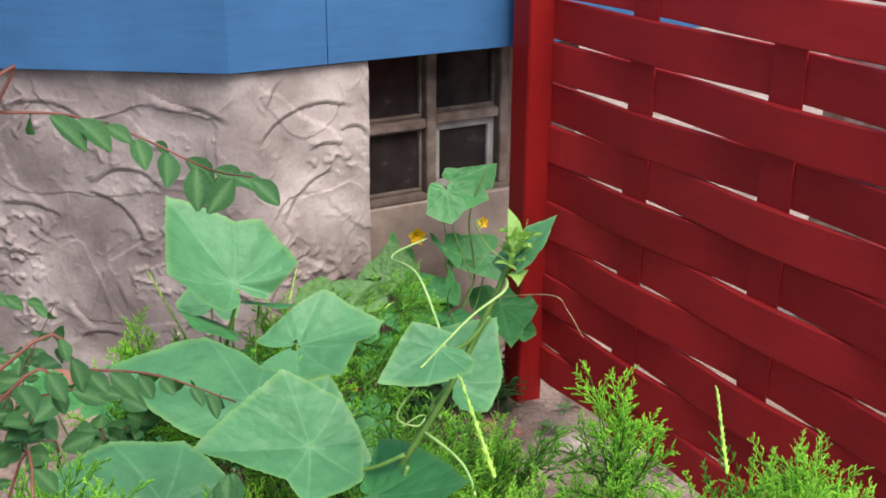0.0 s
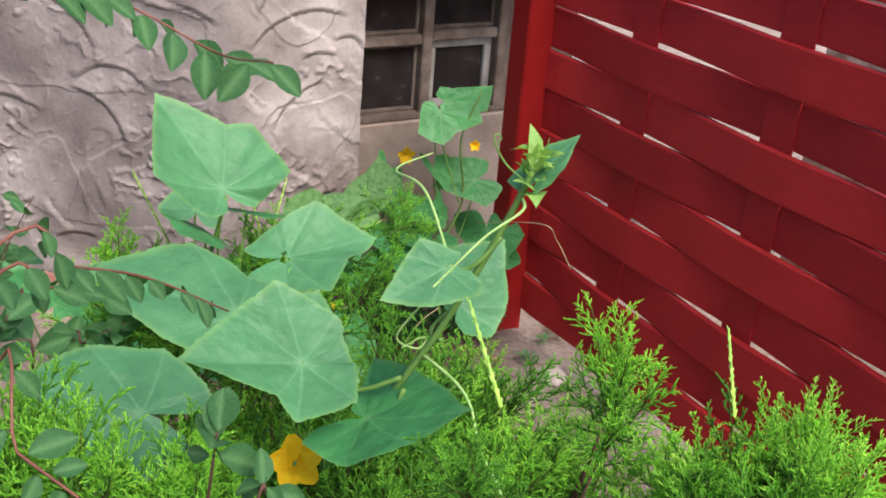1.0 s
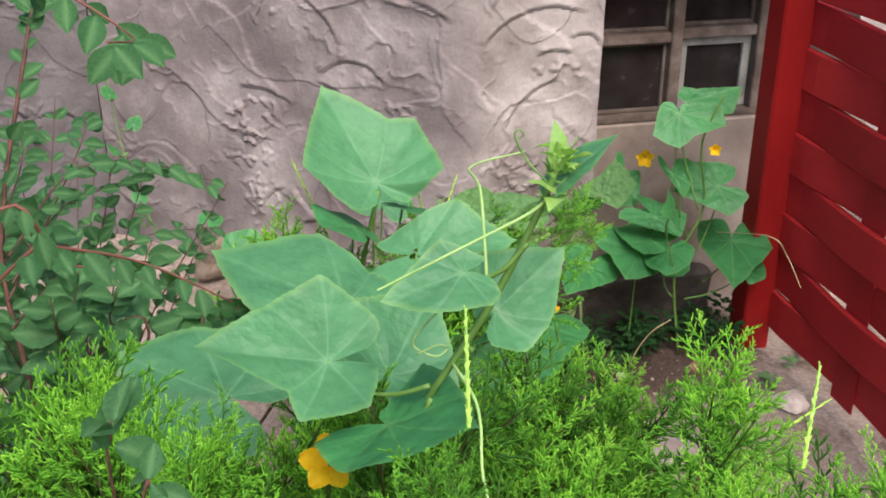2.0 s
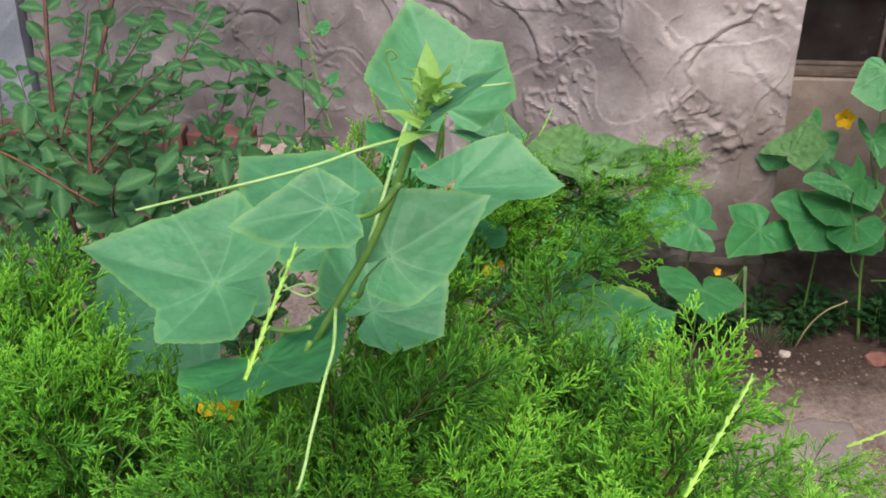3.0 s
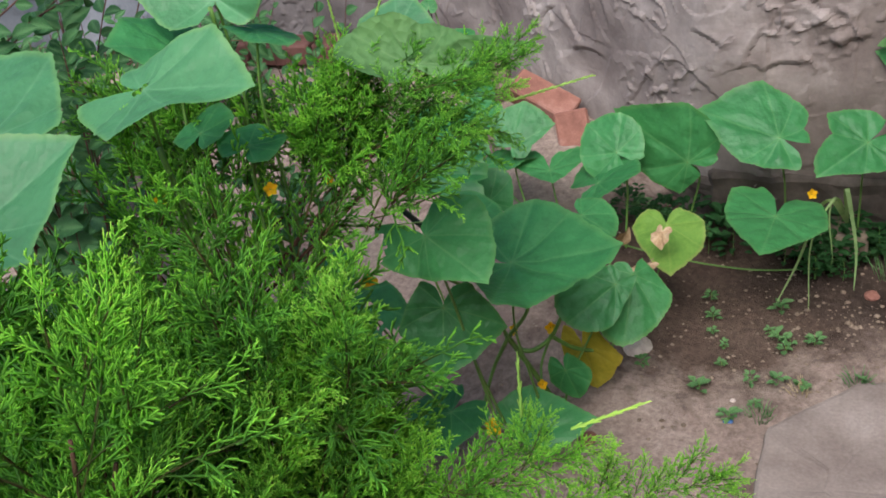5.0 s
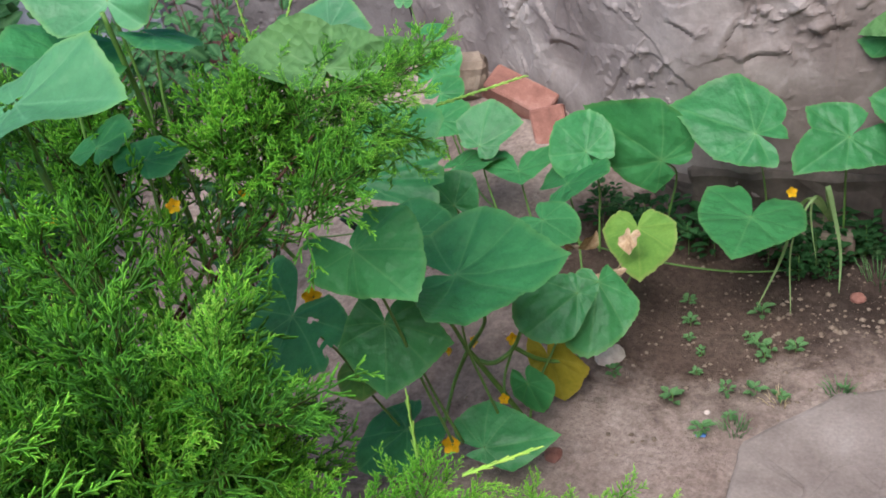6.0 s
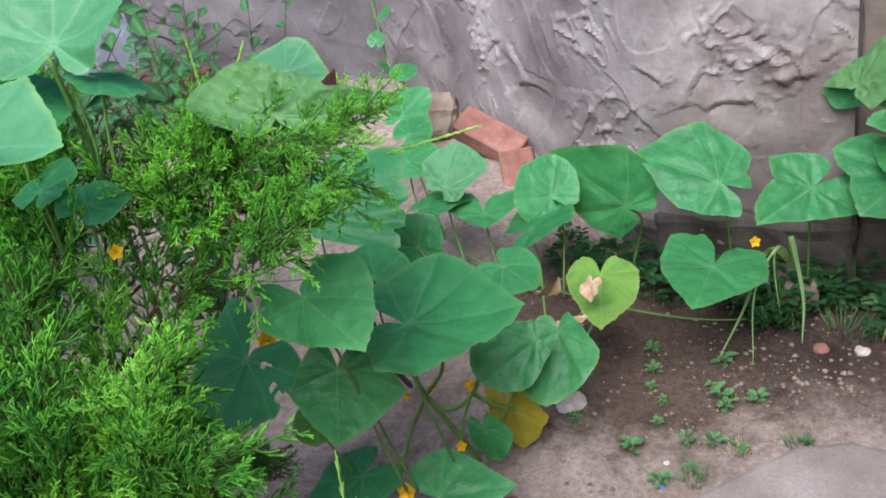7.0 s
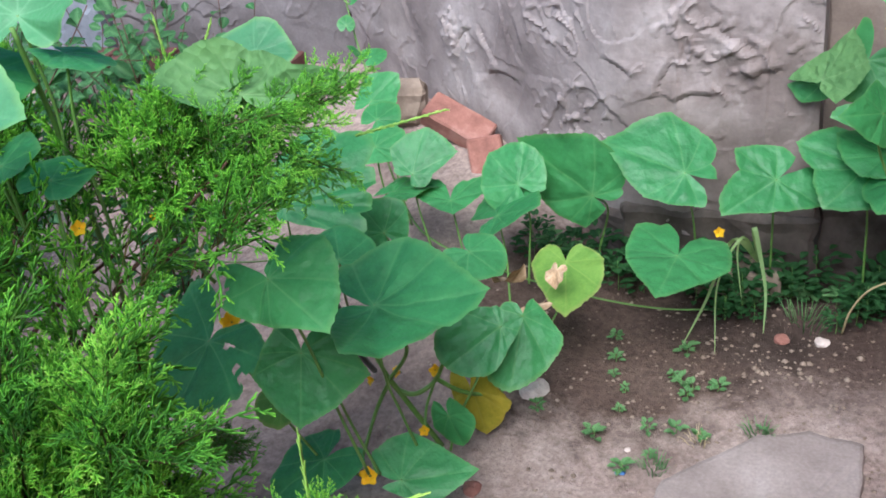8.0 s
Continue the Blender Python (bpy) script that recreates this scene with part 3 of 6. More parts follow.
def build_fence():
    fence = thing("fence", (FENCE_X, 2.0, 0), "dark red painted basket-weave board fence beside the house", "fence")
    bm = box((1.955, 3.285, -0.1), (2.05, 3.38, 1.95), 0.004)
    attach(part("post", bm, RED_POST, None, "square red painted fence post"), fence)
    for k in (-0.35, -3.0):
        attach(part("post", box((FENCE_X - 0.0475, k - 0.0475, -0.1), (FENCE_X + 0.0475, k + 0.0475, 2.0), 0.004), RED_POST), fence)
    for y in BATTENS:
        if y > 3.2:
            continue
        w = 0.052
        attach(part("batten", box((FENCE_X - 0.003, y - w, 0.05), (FENCE_X + 0.003, y + w, 1.82)), RED), fence)
    for row in range(-10, 5):
        z = 1.1795 + PITCH * row
        if z < 0.07:
            continue
        v, f = board_mesh(row, z)
        attach(mesh_object("board", v, f, RED), fence)


build_fence()
tagged(part("neighbour_wall", box((3.3, -3.0, -0.2), (3.4, 3.3, 1.25)), BACK_WALL), "mottled pinkish rendered wall beyond the fence", "wall", kind="structure")

# ---- paving slab, bricks, stones ----
def slab_mesh(corners, top, thick, seed):
    """A cast slab with crumbled edges, from the corners of its outline."""
    ring = []
    for (x0, y0), (x1, y1) in zip(corners, corners[1:] + corners[:1]):
        n = max(2, int(math.hypot(x1 - x0, y1 - y0) / 0.018))
        for k in range(n):
            p = Vector((x0 + (x1 - x0) * k / n, y0 + (y1 - y0) * k / n, 0))
            q = noise.noise_vector(p * 22 + Vector((seed, 0, 0)))
            ring.append((p.x + 0.006 * q.x, p.y + 0.006 * q.y, 0.003 * q.z))
    mid = Vector((sum(p[0] for p in ring) / len(ring), sum(p[1] for p in ring) / len(ring), 0))
    bm, rows = bmesh.new(), []
    for shrink, z in ((1.0, -thick), (1.0, top - 0.012), (0.985, top - 0.003), (0.95, top), (0.7, top + 0.002), (0.35, top)):
        rows.append([bm.verts.new((mid.x + (x - mid.x) * shrink, mid.y + (y - mid.y) * shrink, z + dz + 0.002 * noise.noise(Vector((x * 9 * shrink, y * 9, seed))))) for x, y, dz in ring])
    n = len(ring)
    for a, b in zip(rows, rows[1:]):
        for k in range(n):
            bm.faces.new((a[k], a[(k + 1) % n], b[(k + 1) % n], b[k]))
    bm.faces.new(rows[-1])
    bmesh.ops.recalc_face_normals(bm, faces=bm.faces[:])
    return bm


slab = slab_mesh([(1.275, 2.3), (1.64, 2.3), (1.632, 2.905), (1.53, 2.918), (1.436, 2.885), (1.278, 2.722)], 0.014, 0.05, 5)
tagged(part("concrete_slab", slab, CONCRETE), "weathered pinkish concrete paving slab with a broken corner, set in the soil", "paving slab")


def brick(m, label, material=BRICK, size=(0.2, 0.1, 0.06), seed=1):
    bm = rough_box(size, seed, 0.005, 0.0025, 3)
    ob = part("brick", bm, material)
    ob.matrix_world = m
    return tagged(ob, label, "brick", "loose bricks by the wall")


brick(pose(0.54, 3.70, 0.240, 20, 27, -6), "red clay brick leaning against the stucco wall", BRICK, (0.19, 0.088, 0.06), seed=2)
brick(pose(0.655, 3.60, 0.175, 12, 62, -62), "red clay brick end standing in the soil", BRICK, (0.15, 0.09, 0.06), seed=3)
brick(pose(1.33, 3.385, 0.045, 0, 0, 4), "dull brown brick lying by the foundation", STONE, (0.19, 0.09, 0.065), seed=4)
for k in range(4):
    brick(pose(-0.98 + 0.24 * k, 4.06 + 0.01 * (k % 2), 0.23, 0, 0, 3 * (k % 3) - 3), "dark red brick laid along the wall", OLD_BRICK, (0.22, 0.11, 0.07), seed=5 + k)
rock = part("rock", rough_box((0.12, 0.09, 0.13), 12, 0.018, 0.016, 4), STONE)
rock.matrix_world = pose(0.345, 3.80, 0.25, 8, 10, 20)
tagged(rock, "squarish brown sandstone lump by the wall", "rock")

# ---- leaves ----
def lobed(th, lobes, bulge):
    """Radius of a leaf's edge: straight to hollow between its corners, a narrow notch at the stalk."""
    (a0, r0), (a1, r1) = lobes[0][:2], lobes[-1][:2]
    g0, g1 = 180 + a0, 180 - a1
    knots = [(-180, 0.03), (a0 - 0.9 * g0, 0.16 * r0), (a0 - 0.62 * g0, 0.6 * r0), (a0 - 0.3 * g0, 0.93 * r0), *[q[:2] for q in lobes], (a1 + 0.3 * g1, 0.93 * r1), (a1 + 0.62 * g1, 0.6 * r1), (a1 + 0.9 * g1, 0.16 * r1), (180, 0.03)]
    for n, ((a0, r0), (a1, r1)) in enumerate(zip(knots, knots[1:])):
        if a0 <= th <= a1:
            t = (th - a0) / max(1e-6, a1 - a0)
            w = math.radians(a1 - a0)
            chord = r0 * r1 * math.sin(w) / (r0 * math.sin(w * t) + r1 * math.sin(w * (1 - t)) + 1e-9) if w > 1e-3 else r0
            inner = 2 < n < len(knots) - 4
            return chord * (1 + (bulge if inner else max(bulge, 0.06)) * math.sin(math.pi * t))
    return knots[-1][1]


def lifted(th, lobes):
    """How far the leaf's edge stands above its plane in the direction th."""
    knots = [(-180, 0.0), *[(q[0], q[2] if len(q) > 2 else 0.0) for q in lobes], (180, 0.0)]
    for (a0, h0), (a1, h1) in zip(knots, knots[1:]):
        if a0 <= th <= a1:
            t = (th - a0) / max(1e-6, a1 - a0)
            return h0 + (h1 - h0) * t * t * (3 - 2 * t)
    return 0.0


def leaf_mesh(seed, length, lobes, bulge, droop, cup, wave, nt_=240, nr=12, holes=(), relief=1.0):
    """A lobed leaf, its stalk at the origin, tip along +y, upper side +z."""
    rnd = random.Random(seed)
    ph = rnd.uniform(0, 6.28)
    veins = []
    for base in (0, 44, -44, 86, -86, 128, -128):
        close = min((q[0] for q in lobes), key=lambda a: abs(a - base))
        veins.append(close if abs(close - base) < 20 and close not in veins else base)
    angles = [-179.5 + 359 * i / (nt_ - 1) for i in range(nt_)]
    for va in veins:
        i = min(range(nt_), key=lambda k: abs(angles[k] - va))
        angles[i] = va
    verts, vein, rim = [(0, 0, 0)], [0.6], [0.0]
    lifts = [lifted(th, lobes) for th in angles]
    edge = [(th, lobed(th, lobes, bulge) * (1 + 0.025 * noise.noise(Vector((th * 0.06, seed, 0))) + 0.012 * noise.noise(Vector((th * 0.3, seed, 4))))) for th in angles]
    for j in range(1, nr + 1):
        f = j / nr
        for i, (th, r) in enumerate(edge):
            if j == nr:
                r *= 1 + 0.012 * (i % 3 == 0) - 0.006
            rr = r * f
            bent = th * (1 + 0.16 * (1 - f) * (1 - abs(th) / 180))
            x, y = math.sin(math.radians(bent)) * rr, math.cos(math.radians(bent)) * rr
            far, along = 9.0, 0.0
            for va in veins:
                d = math.radians(abs(th - va))
                if d < 1.2 and rr * math.sin(d) < far:
                    far, along = rr * math.sin(d), rr * math.cos(d)
            # slanting side veins between the main ones
            q = (along * 5.5 - far * 4.5 + seed) % 1.0
            fork = math.exp(-((q - 0.5) / 0.11) ** 2) * min(1.0, far * 14) * min(1.0, rr * 3) * max(0.0, 1 - far * 3.2)
            rib = math.exp(-((far / 0.055) ** 2)) * (1 - 0.6 * f)
            quilt = -0.015 * rib * min(1.0, rr * 5) - 0.008 * fork
            cell = 0.015 * noise.noise(Vector((x * 6 + seed, y * 6, 1))) + 0.0035 * noise.noise(Vector((x * 15 + seed, y * 15, 1)))
            z = (quilt + cell) * relief - droop * rr * rr + cup * abs(x) * 0.8 + lifts[i] * f**1.6
            z += wave * rr * rr * math.sin(math.radians(th) * 3 + ph) + wave * 0.6 * rr**3 * math.sin(math.radians(th) * 7 + ph * 2)
            verts.append((x * length, y * length, z * length))
            thin = math.exp(-((far / 0.007) ** 2))
            vein.append(max(thin * 0.45 * (1 - 0.6 * f), 0.04 * fork * (1 - 0.5 * f), 0.45 * math.exp(-((rr / 0.05) ** 2))))
            rim.append(0.3 if j == nr else 0.0)
    faces = [(0, 1 + i, 2 + i) for i in range(nt_ - 1)]
    for j in range(nr - 1):
        a, b = 1 + j * nt_, 1 + (j + 1) * nt_
        faces += [(a + i, b + i, b + i + 1, a + i + 1) for i in range(nt_ - 1)]
    if holes:
        def eaten(f):
            cx, cy = sum(verts[q][0] for q in f) / len(f) / length, sum(verts[q][1] for q in f) / len(f) / length
            return any(math.hypot(cx - hx, cy - hy) < hr * (1 + 0.3 * noise.noise(Vector((cx * 30, cy * 30, seed)))) for hx, hy, hr in holes)
        faces = [f for f in faces if not eaten(f)]
    return verts, [f[::-1] for f in faces], vein, rim


leaf_count = [0]
PLAIN = ((-135, 0.57), (-90, 0.69), (-47, 0.78), (0, 1.0), (47, 0.78), (90, 0.69), (135, 0.57))


def leaf(plant, x, y, z, rx, ry, rz, length, lobes=PLAIN, foot=None, material=None, bulge=0.035, droop=0.1, cup=0.0, wave=0.06, edge_pale=False, holes=(), relief=1.0):
    """One leaf with its stalk; foot is where the stalk springs from."""
    leaf_count[0] += 1
    seed = leaf_count[0] * 3.7
    v, f, vein, rim = leaf_mesh(seed, length, lobes, bulge, droop, cup, wave, *((170, 11) if length > 0.09 else (100, 7) if length > 0.04 else (44, 4)), holes, relief)
    if edge_pale:
        rim = [r * 1.8 for r in rim]
    ob = mesh_object("leaf", v, f, material or LEAF, None, "", True)
    for key, vals in (("vein", vein), ("rim", rim)):
        ob.data.attributes.new(key, "FLOAT", "POINT").data.foreach_set("value", vals)
    m = pose(x, y, z, rx, ry, rz)
    ob.matrix_world = m
    attach(ob, plant)
    if foot:
        up, back = m.to_3x3() @ Vector((0, 0, 1)), m.to_3x3() @ Vector((0, -1, 0))
        a, b = Vector((x, y, z)), Vector(foot)
        mid = a - up * 0.3 * length + back * 0.1 * length + (b - a) * 0.25
        attach(stalk("leaf_stalk", [a, mid, (mid + b) / 2 + Vector((0, 0, -0.008)), b], 0.002, 0.0029, STEM, None), plant)
    return ob


vine_top = thing("cucumber_vine", (0.55, 1.75, 0.0), "cucumber vine climbing over the juniper, broad pale green leaves", "cucumber plant", "cucumber plants")
leaf(vine_top, 0.629, 2.207, 1.110, 37, -5, 22, 0.199, ((-107, 0.41, 0.09), (-67, 0.65, 0.2), (0, 1.0, 0.06), (38, 0.62, 0.1), (57, 0.71, 0.12), (114, 0.52, 0.24), (138, 0.33, -0.01)), (0.619, 2.184, 0.78), material=LEAF_PALE, droop=0.0, wave=0.035)
leaf(vine_top, 0.655, 1.987, 1.078, 7, 15, -88, 0.154, ((-135, 0.44, -0.01), (-44, 0.73, 0.16), (0, 1.0, -0.08), (36, 0.61, 0.11), (79, 0.73, 0.11), (113, 0.52, 0.02), (152, 0.55, 0.04)), (0.645, 1.988, 0.744), material=LEAF_PALE, droop=0.0, wave=0.035, holes=((0.02, -0.03, 0.045), (-0.05, 0.0, 0.025)))
leaf(vine_top, 0.465, 1.476, 1.218, 7, -23, 80, 0.129, ((-159, 0.41, 0.13), (-125, 0.57, 0.09), (-73, 0.64, 0.09), (-51, 0.45, 0.08), (0, 1.0, 0.1), (84, 0.79, 0.08), (131, 0.52, 0.1)), (0.56, 1.437, 1.2), material=LEAF_PALE, droop=0.0, wave=0.035)
leaf(vine_top, 0.586, 1.410, 1.334, -6, -28, 107, 0.083, ((-101, 0.52, 0.01), (-34, 0.65, 0.01), (0, 1.0, -0.03), (83, 0.47, 0.07), (162, 0.34, 0.01)), (0.645, 1.405, 1.36), material=LEAF_PALE, droop=0.0, wave=0.035)
leaf(vine_top, 0.630, 1.451, 1.268, 21, 42, -40, 0.104, ((-162, 0.31, 0.12), (-100, 0.41, 0.12), (-75, 0.58, 0.12), (0, 1.0, 0.12), (55, 0.51, 0.18), (106, 0.48, 0.12), (143, 0.43, 0.17)), (0.6, 1.43, 1.24), material=LEAF_PALE, droop=0.0, wave=0.035)
leaf(vine_top, 0.517, 1.427, 1.167, 19, 7, -141, 0.125, ((-136, 0.24, 0.05), (-112, 0.87, 0.05), (-66, 0.64, 0.05), (0, 1.0, 0.05), (33, 0.75, 0.05), (78, 0.68, 0.05), (109, 0.6, 0.11)), (0.56, 1.43, 1.19), droop=0.0, wave=0.035)
leaf(vine_top, 0.529, 1.855, 1.074, 10, -10, 49, 0.226, ((-55, 0.47, -0.01), (-28, 0.64, 0.02), (0, 1.0, -0.04), (45, 0.71, 0.02), (82, 0.4, -0.03)), (0.504, 1.903, 0.718), material=LEAF_PALE, droop=0.0, wave=0.035)
leaf(vine_top, 0.571, 1.751, 1.021, 15, 28, -24, 0.153, ((-126, 0.49, 0.2), (-66, 0.77, 0.15), (0, 1.0, 0.17), (75, 0.59, 0.15), (133, 0.51, 0.24), (162, 0.37, 0.12)), (0.586, 1.752, 0.699), material=LEAF_PALE, droop=0.0, wave=0.035)
# the paler leaf colour here stands in for light on this leaf
leaf(vine_top, 0.360, 1.720, 1.035, 12, -18, 57, 0.165, ((-140, 0.56), (-90, 0.69), (-47, 0.78), (4, 0.95), (44, 0.79), (89, 0.69), (140, 0.56)), (0.39, 1.74, 0.6), material=LEAF_PALE)
leaf(vine_top, 0.584, 2.157, 1.055, 20, 29, 47, 0.110, ((-140, 0.56), (-94, 0.87), (-47, 0.78), (19, 0.84), (47, 0.78), (81, 0.70), (140, 0.56)), (0.581, 2.156, 0.715))
leaf(vine_top, 0.692, 2.108, 0.941, 4, 9, 1, 0.069, ((-140, 0.56), (-90, 0.71), (-47, 0.78), (-17, 0.93), (47, 0.78), (109, 0.61), (140, 0.56)), (0.678, 2.110, 0.620), bulge=0.05)
leaf(vine_top, 0.675, 2.216, 1.059, -11, -17, -94, 0.080, ((-140, 0.56), (-86, 0.69), (-47, 0.78), (12, 0.90), (47, 0.78), (71, 0.68), (140, 0.56)), (0.663, 2.212, 0.719))
leaf(vine_top, 0.613, 2.117, 0.951, 17, -8, 1, 0.066, ((-150, 0.47), (-97, 0.74), (-47, 0.78), (1, 0.99), (47, 0.78), (104, 0.64), (140, 0.56)), (0.607, 2.118, 0.620))
leaf(vine_top, 0.864, 2.286, 0.979, 27, -17, 40, 0.130, ((-104, 0.38, 0.2), (-61, 0.79, 0.3), (-30, 0.75, 0.22), (0, 0.53, 0.33), (42, 0.42, 0.15), (111, 0.62, 0.26), (121, 1.32, 0.1), (136, 0.66, 0.2)), (0.84, 2.28, 0.93), material=LEAF_BACK, bulge=0.1, relief=2.0, droop=0.0, wave=0.035)
leaf(vine_top, 0.698, 2.583, 0.910, 29, 12, -7, 0.065, ((-89, 1.16, -0.0), (-30, 1.0, 0.05), (0, 1.0, -0.01), (70, 1.08, -0.04), (120, 0.9, -0.1)), (0.69, 2.543, 0.62), material=LEAF_PALE, droop=0.0, wave=0.035)
vine_low = thing("cucumber_vine", (0.84, 2.72, 0.0), "bushy cucumber plant on the soil, dark green leaves", "cucumber plant", "cucumber plants")
leaf(vine_low, 0.887, 2.473, 0.532, 4, 2, -83, 0.194, ((-125, 0.57, 0.12), (-82, 0.74, 0.2), (0, 1.0, 0.16), (27, 0.78, 0.07), (64, 0.8, 0.06), (85, 0.98, 0.27), (128, 0.41, 0.12)), (0.861, 2.578, 0.127), bulge=0.07, droop=0.0, wave=0.035, holes=((-0.02, -0.62, 0.05), (0.3, -0.5, 0.04)), relief=1.5)
leaf(vine_low, 0.822, 2.305, 0.685, -14, 31, -126, 0.136, ((-35, 0.8, -0.08), (0, 1.0, -0.04), (70, 0.45, -0.18), (119, 0.65, -0.07), (153, 0.7, -0.05)), (0.819, 2.458, 0.168), bulge=0.07, droop=0.0, wave=0.035, holes=((0.5, -0.42, 0.12), (0.62, -0.2, 0.09), (0.35, -0.52, 0.07)), relief=1.5)
leaf(vine_low, 0.781, 2.398, 0.477, -61, -8, -160, 0.125, ((-121, 0.5, -0.02), (-73, 0.93, -0.06), (0, 1.0, -0.02), (62, 0.7, -0.02), (131, 0.47, -0.02)), (0.814, 2.503, 0.124), droop=0.0, wave=0.035, bulge=0.07, relief=1.5)
leaf(vine_low, 0.582, 2.426, 0.450, -27, 0, 173, 0.140, ((-61, 0.89, -0.01), (-50, 0.99, -0.01), (0, 1.0, -0.02), (37, 0.97, -0.02), (131, 1.02, -0.02)), (0.678, 2.524, 0.113), droop=0.0, wave=0.035, holes=((-0.75, 0.35, 0.09), (-0.55, 0.25, 0.06), (-0.3, 0.0, 0.05)), bulge=0.07, relief=1.5)
leaf(vine_low, 0.989, 2.736, 0.315, -22, -44, 158, 0.128, ((-162, 0.37, 0.01), (-71, 0.34, 0.01), (-46, 0.63, 0.03), (-25, 0.82, 0.04), (0, 1.0, 0.06), (28, 0.99, 0.0), (56, 0.7, 0.01), (103, 0.31, 0.01)), (0.873, 2.714, 0.075), bulge=0.07, droop=0.0, wave=0.035, relief=1.5)
leaf(vine_low, 1.004, 2.815, 0.285, -49, -19, -160, 0.148, ((-151, 0.28, -0.09), (-74, 0.6, -0.04), (-37, 0.74, -0.03), (0, 1.0, -0.05), (30, 0.86, -0.03), (96, 0.3, -0.03)), (0.949, 2.761, 0.077), bulge=0.07, edge_pale=True, droop=0.0, wave=0.035, relief=1.5)
leaf(vine_low, 1.020, 3.056, 0.255, -13, 16, -169, 0.156, ((-131, 0.34, 0.01), (-80, 0.54, 0.0), (-37, 0.78, -0.0), (0, 1.0, 0.06), (29, 0.59, 0.01), (108, 0.53, -0.0), (144, 0.47, 0.04)), (0.954, 2.936, 0.065), material=LEAF_SICK, bulge=0.07, droop=0.0, wave=0.035, relief=1.5)
leaf(vine_low, 0.898, 2.767, 0.125, -78, 21, 168, 0.105, ((-140, 0.56), (-68, 0.84), (-47, 0.78), (-1, 0.93), (47, 0.78), (71, 0.67), (140, 0.56)), (0.878, 2.750, 0.031), material=LEAF_GOLD, bulge=0.07, wave=0.08, relief=1.5)
leaf(vine_low, 0.854, 2.505, 0.116, -1, 26, -66, 0.144, ((-119, 0.54, -0.0), (-76, 0.67, -0.0), (0, 1.0, -0.0), (50, 0.49, 0.0), (162, 0.25, 0.0)), (0.855, 2.589, 0.032), droop=0.0, wave=0.035, bulge=0.07, relief=1.5)
leaf(vine_low, 0.696, 2.511, 0.128, -15, 2, 148, 0.130, ((-140, 0.56), (-115, 0.65), (-47, 0.78), (13, 0.93), (47, 0.78), (100, 0.74), (140, 0.56)), (0.747, 2.584, 0.032), bulge=0.07, relief=1.5)
leaf(vine_low, 0.893, 2.658, 0.147, -77, 28, 174, 0.073, ((-140, 0.56), (-80, 0.75), (-47, 0.78), (2, 0.92), (47, 0.78), (80, 0.66), (140, 0.56)), (0.875, 2.680, 0.037), bulge=0.07, relief=1.5)
vine_row = thing("cucumber_vine", (1.0, 3.2, 0.0), "row of cucumber leaves along the stucco wall", "cucumber plant", "cucumber plants")
leaf(vine_row, 1.248, 3.081, 0.280, 4, -6, 176, 0.163, ((-162, 0.66, -0.03), (-140, 0.78, -0.01), (-83, 0.68, -0.03), (0, 1.0, -0.02), (63, 0.64, -0.01), (132, 0.95, -0.04), (152, 0.78, -0.02)), (1.27, 3.33, 0.05), bulge=0.07, droop=0.0, wave=0.035, relief=1.5)
leaf(vine_row, 1.416, 3.274, 0.362, -18, -38, 148, 0.144, ((-150, 0.88, 0.01), (-113, 0.74, 0.01), (0, 1.0, 0.04), (22, 0.8, 0.03), (49, 0.53, 0.02), (74, 0.73, 0.01), (129, 0.53, 0.02), (162, 0.46, 0.01)), (1.4, 3.37, 0.03), bulge=0.07, droop=0.0, wave=0.035, relief=1.5)
leaf(vine_row, 1.235, 3.243, 0.382, 20, -25, 74, 0.190, ((-135, 0.45, -0.0), (-58, 0.54, -0.05), (0, 1.0, -0.02), (55, 0.81, -0.01), (111, 0.51, -0.01), (130, 0.32, -0.01), (162, 0.35, -0.01)), (1.24, 3.37, 0.03), bulge=0.07, droop=0.0, wave=0.035, relief=1.5)
leaf(vine_row, 1.034, 3.241, 0.313, 85, -55, 3, 0.209, ((-162, 0.21, -0.02), (-111, 0.44, -0.05), (-50, 0.56, -0.02), (0, 1.0, -0.03), (58, 0.69, -0.02), (103, 0.49, -0.02), (129, 0.32, -0.02)), (1.0, 3.34, 0.05), bulge=0.07, droop=0.0, wave=0.035, relief=1.5)
leaf(vine_row, 0.854, 3.123, 0.315, 25, 9, -96, 0.144, ((-162, 0.69, -0.03), (-124, 1.18, -0.03), (-74, 0.87, -0.01), (0, 0.81, -0.03), (85, 0.5, -0.02)), (0.886, 3.057, 0.12), bulge=0.07, droop=0.0, wave=0.035, relief=1.5)
leaf(vine_row, 0.884, 3.186, 0.361, 38, -40, 32, 0.114, ((-140, 0.56), (-90, 0.69), (-47, 0.80), (-2, 0.95), (49, 0.82), (90, 0.69), (140, 0.56)), (0.898, 3.156, 0.120), bulge=0.07, relief=1.5)
leaf(vine_row, 0.717, 3.193, 0.302, -9, 1, -156, 0.108, ((-146, 0.7, -0.0), (-134, 1.05, -0.02), (-101, 0.79, -0.02), (0, 0.46, -0.02), (120, 1.13, -0.03), (141, 1.18, -0.02), (162, 0.86, -0.0)), (0.767, 3.135, 0.12), bulge=0.07, droop=0.0, wave=0.035, relief=1.5)
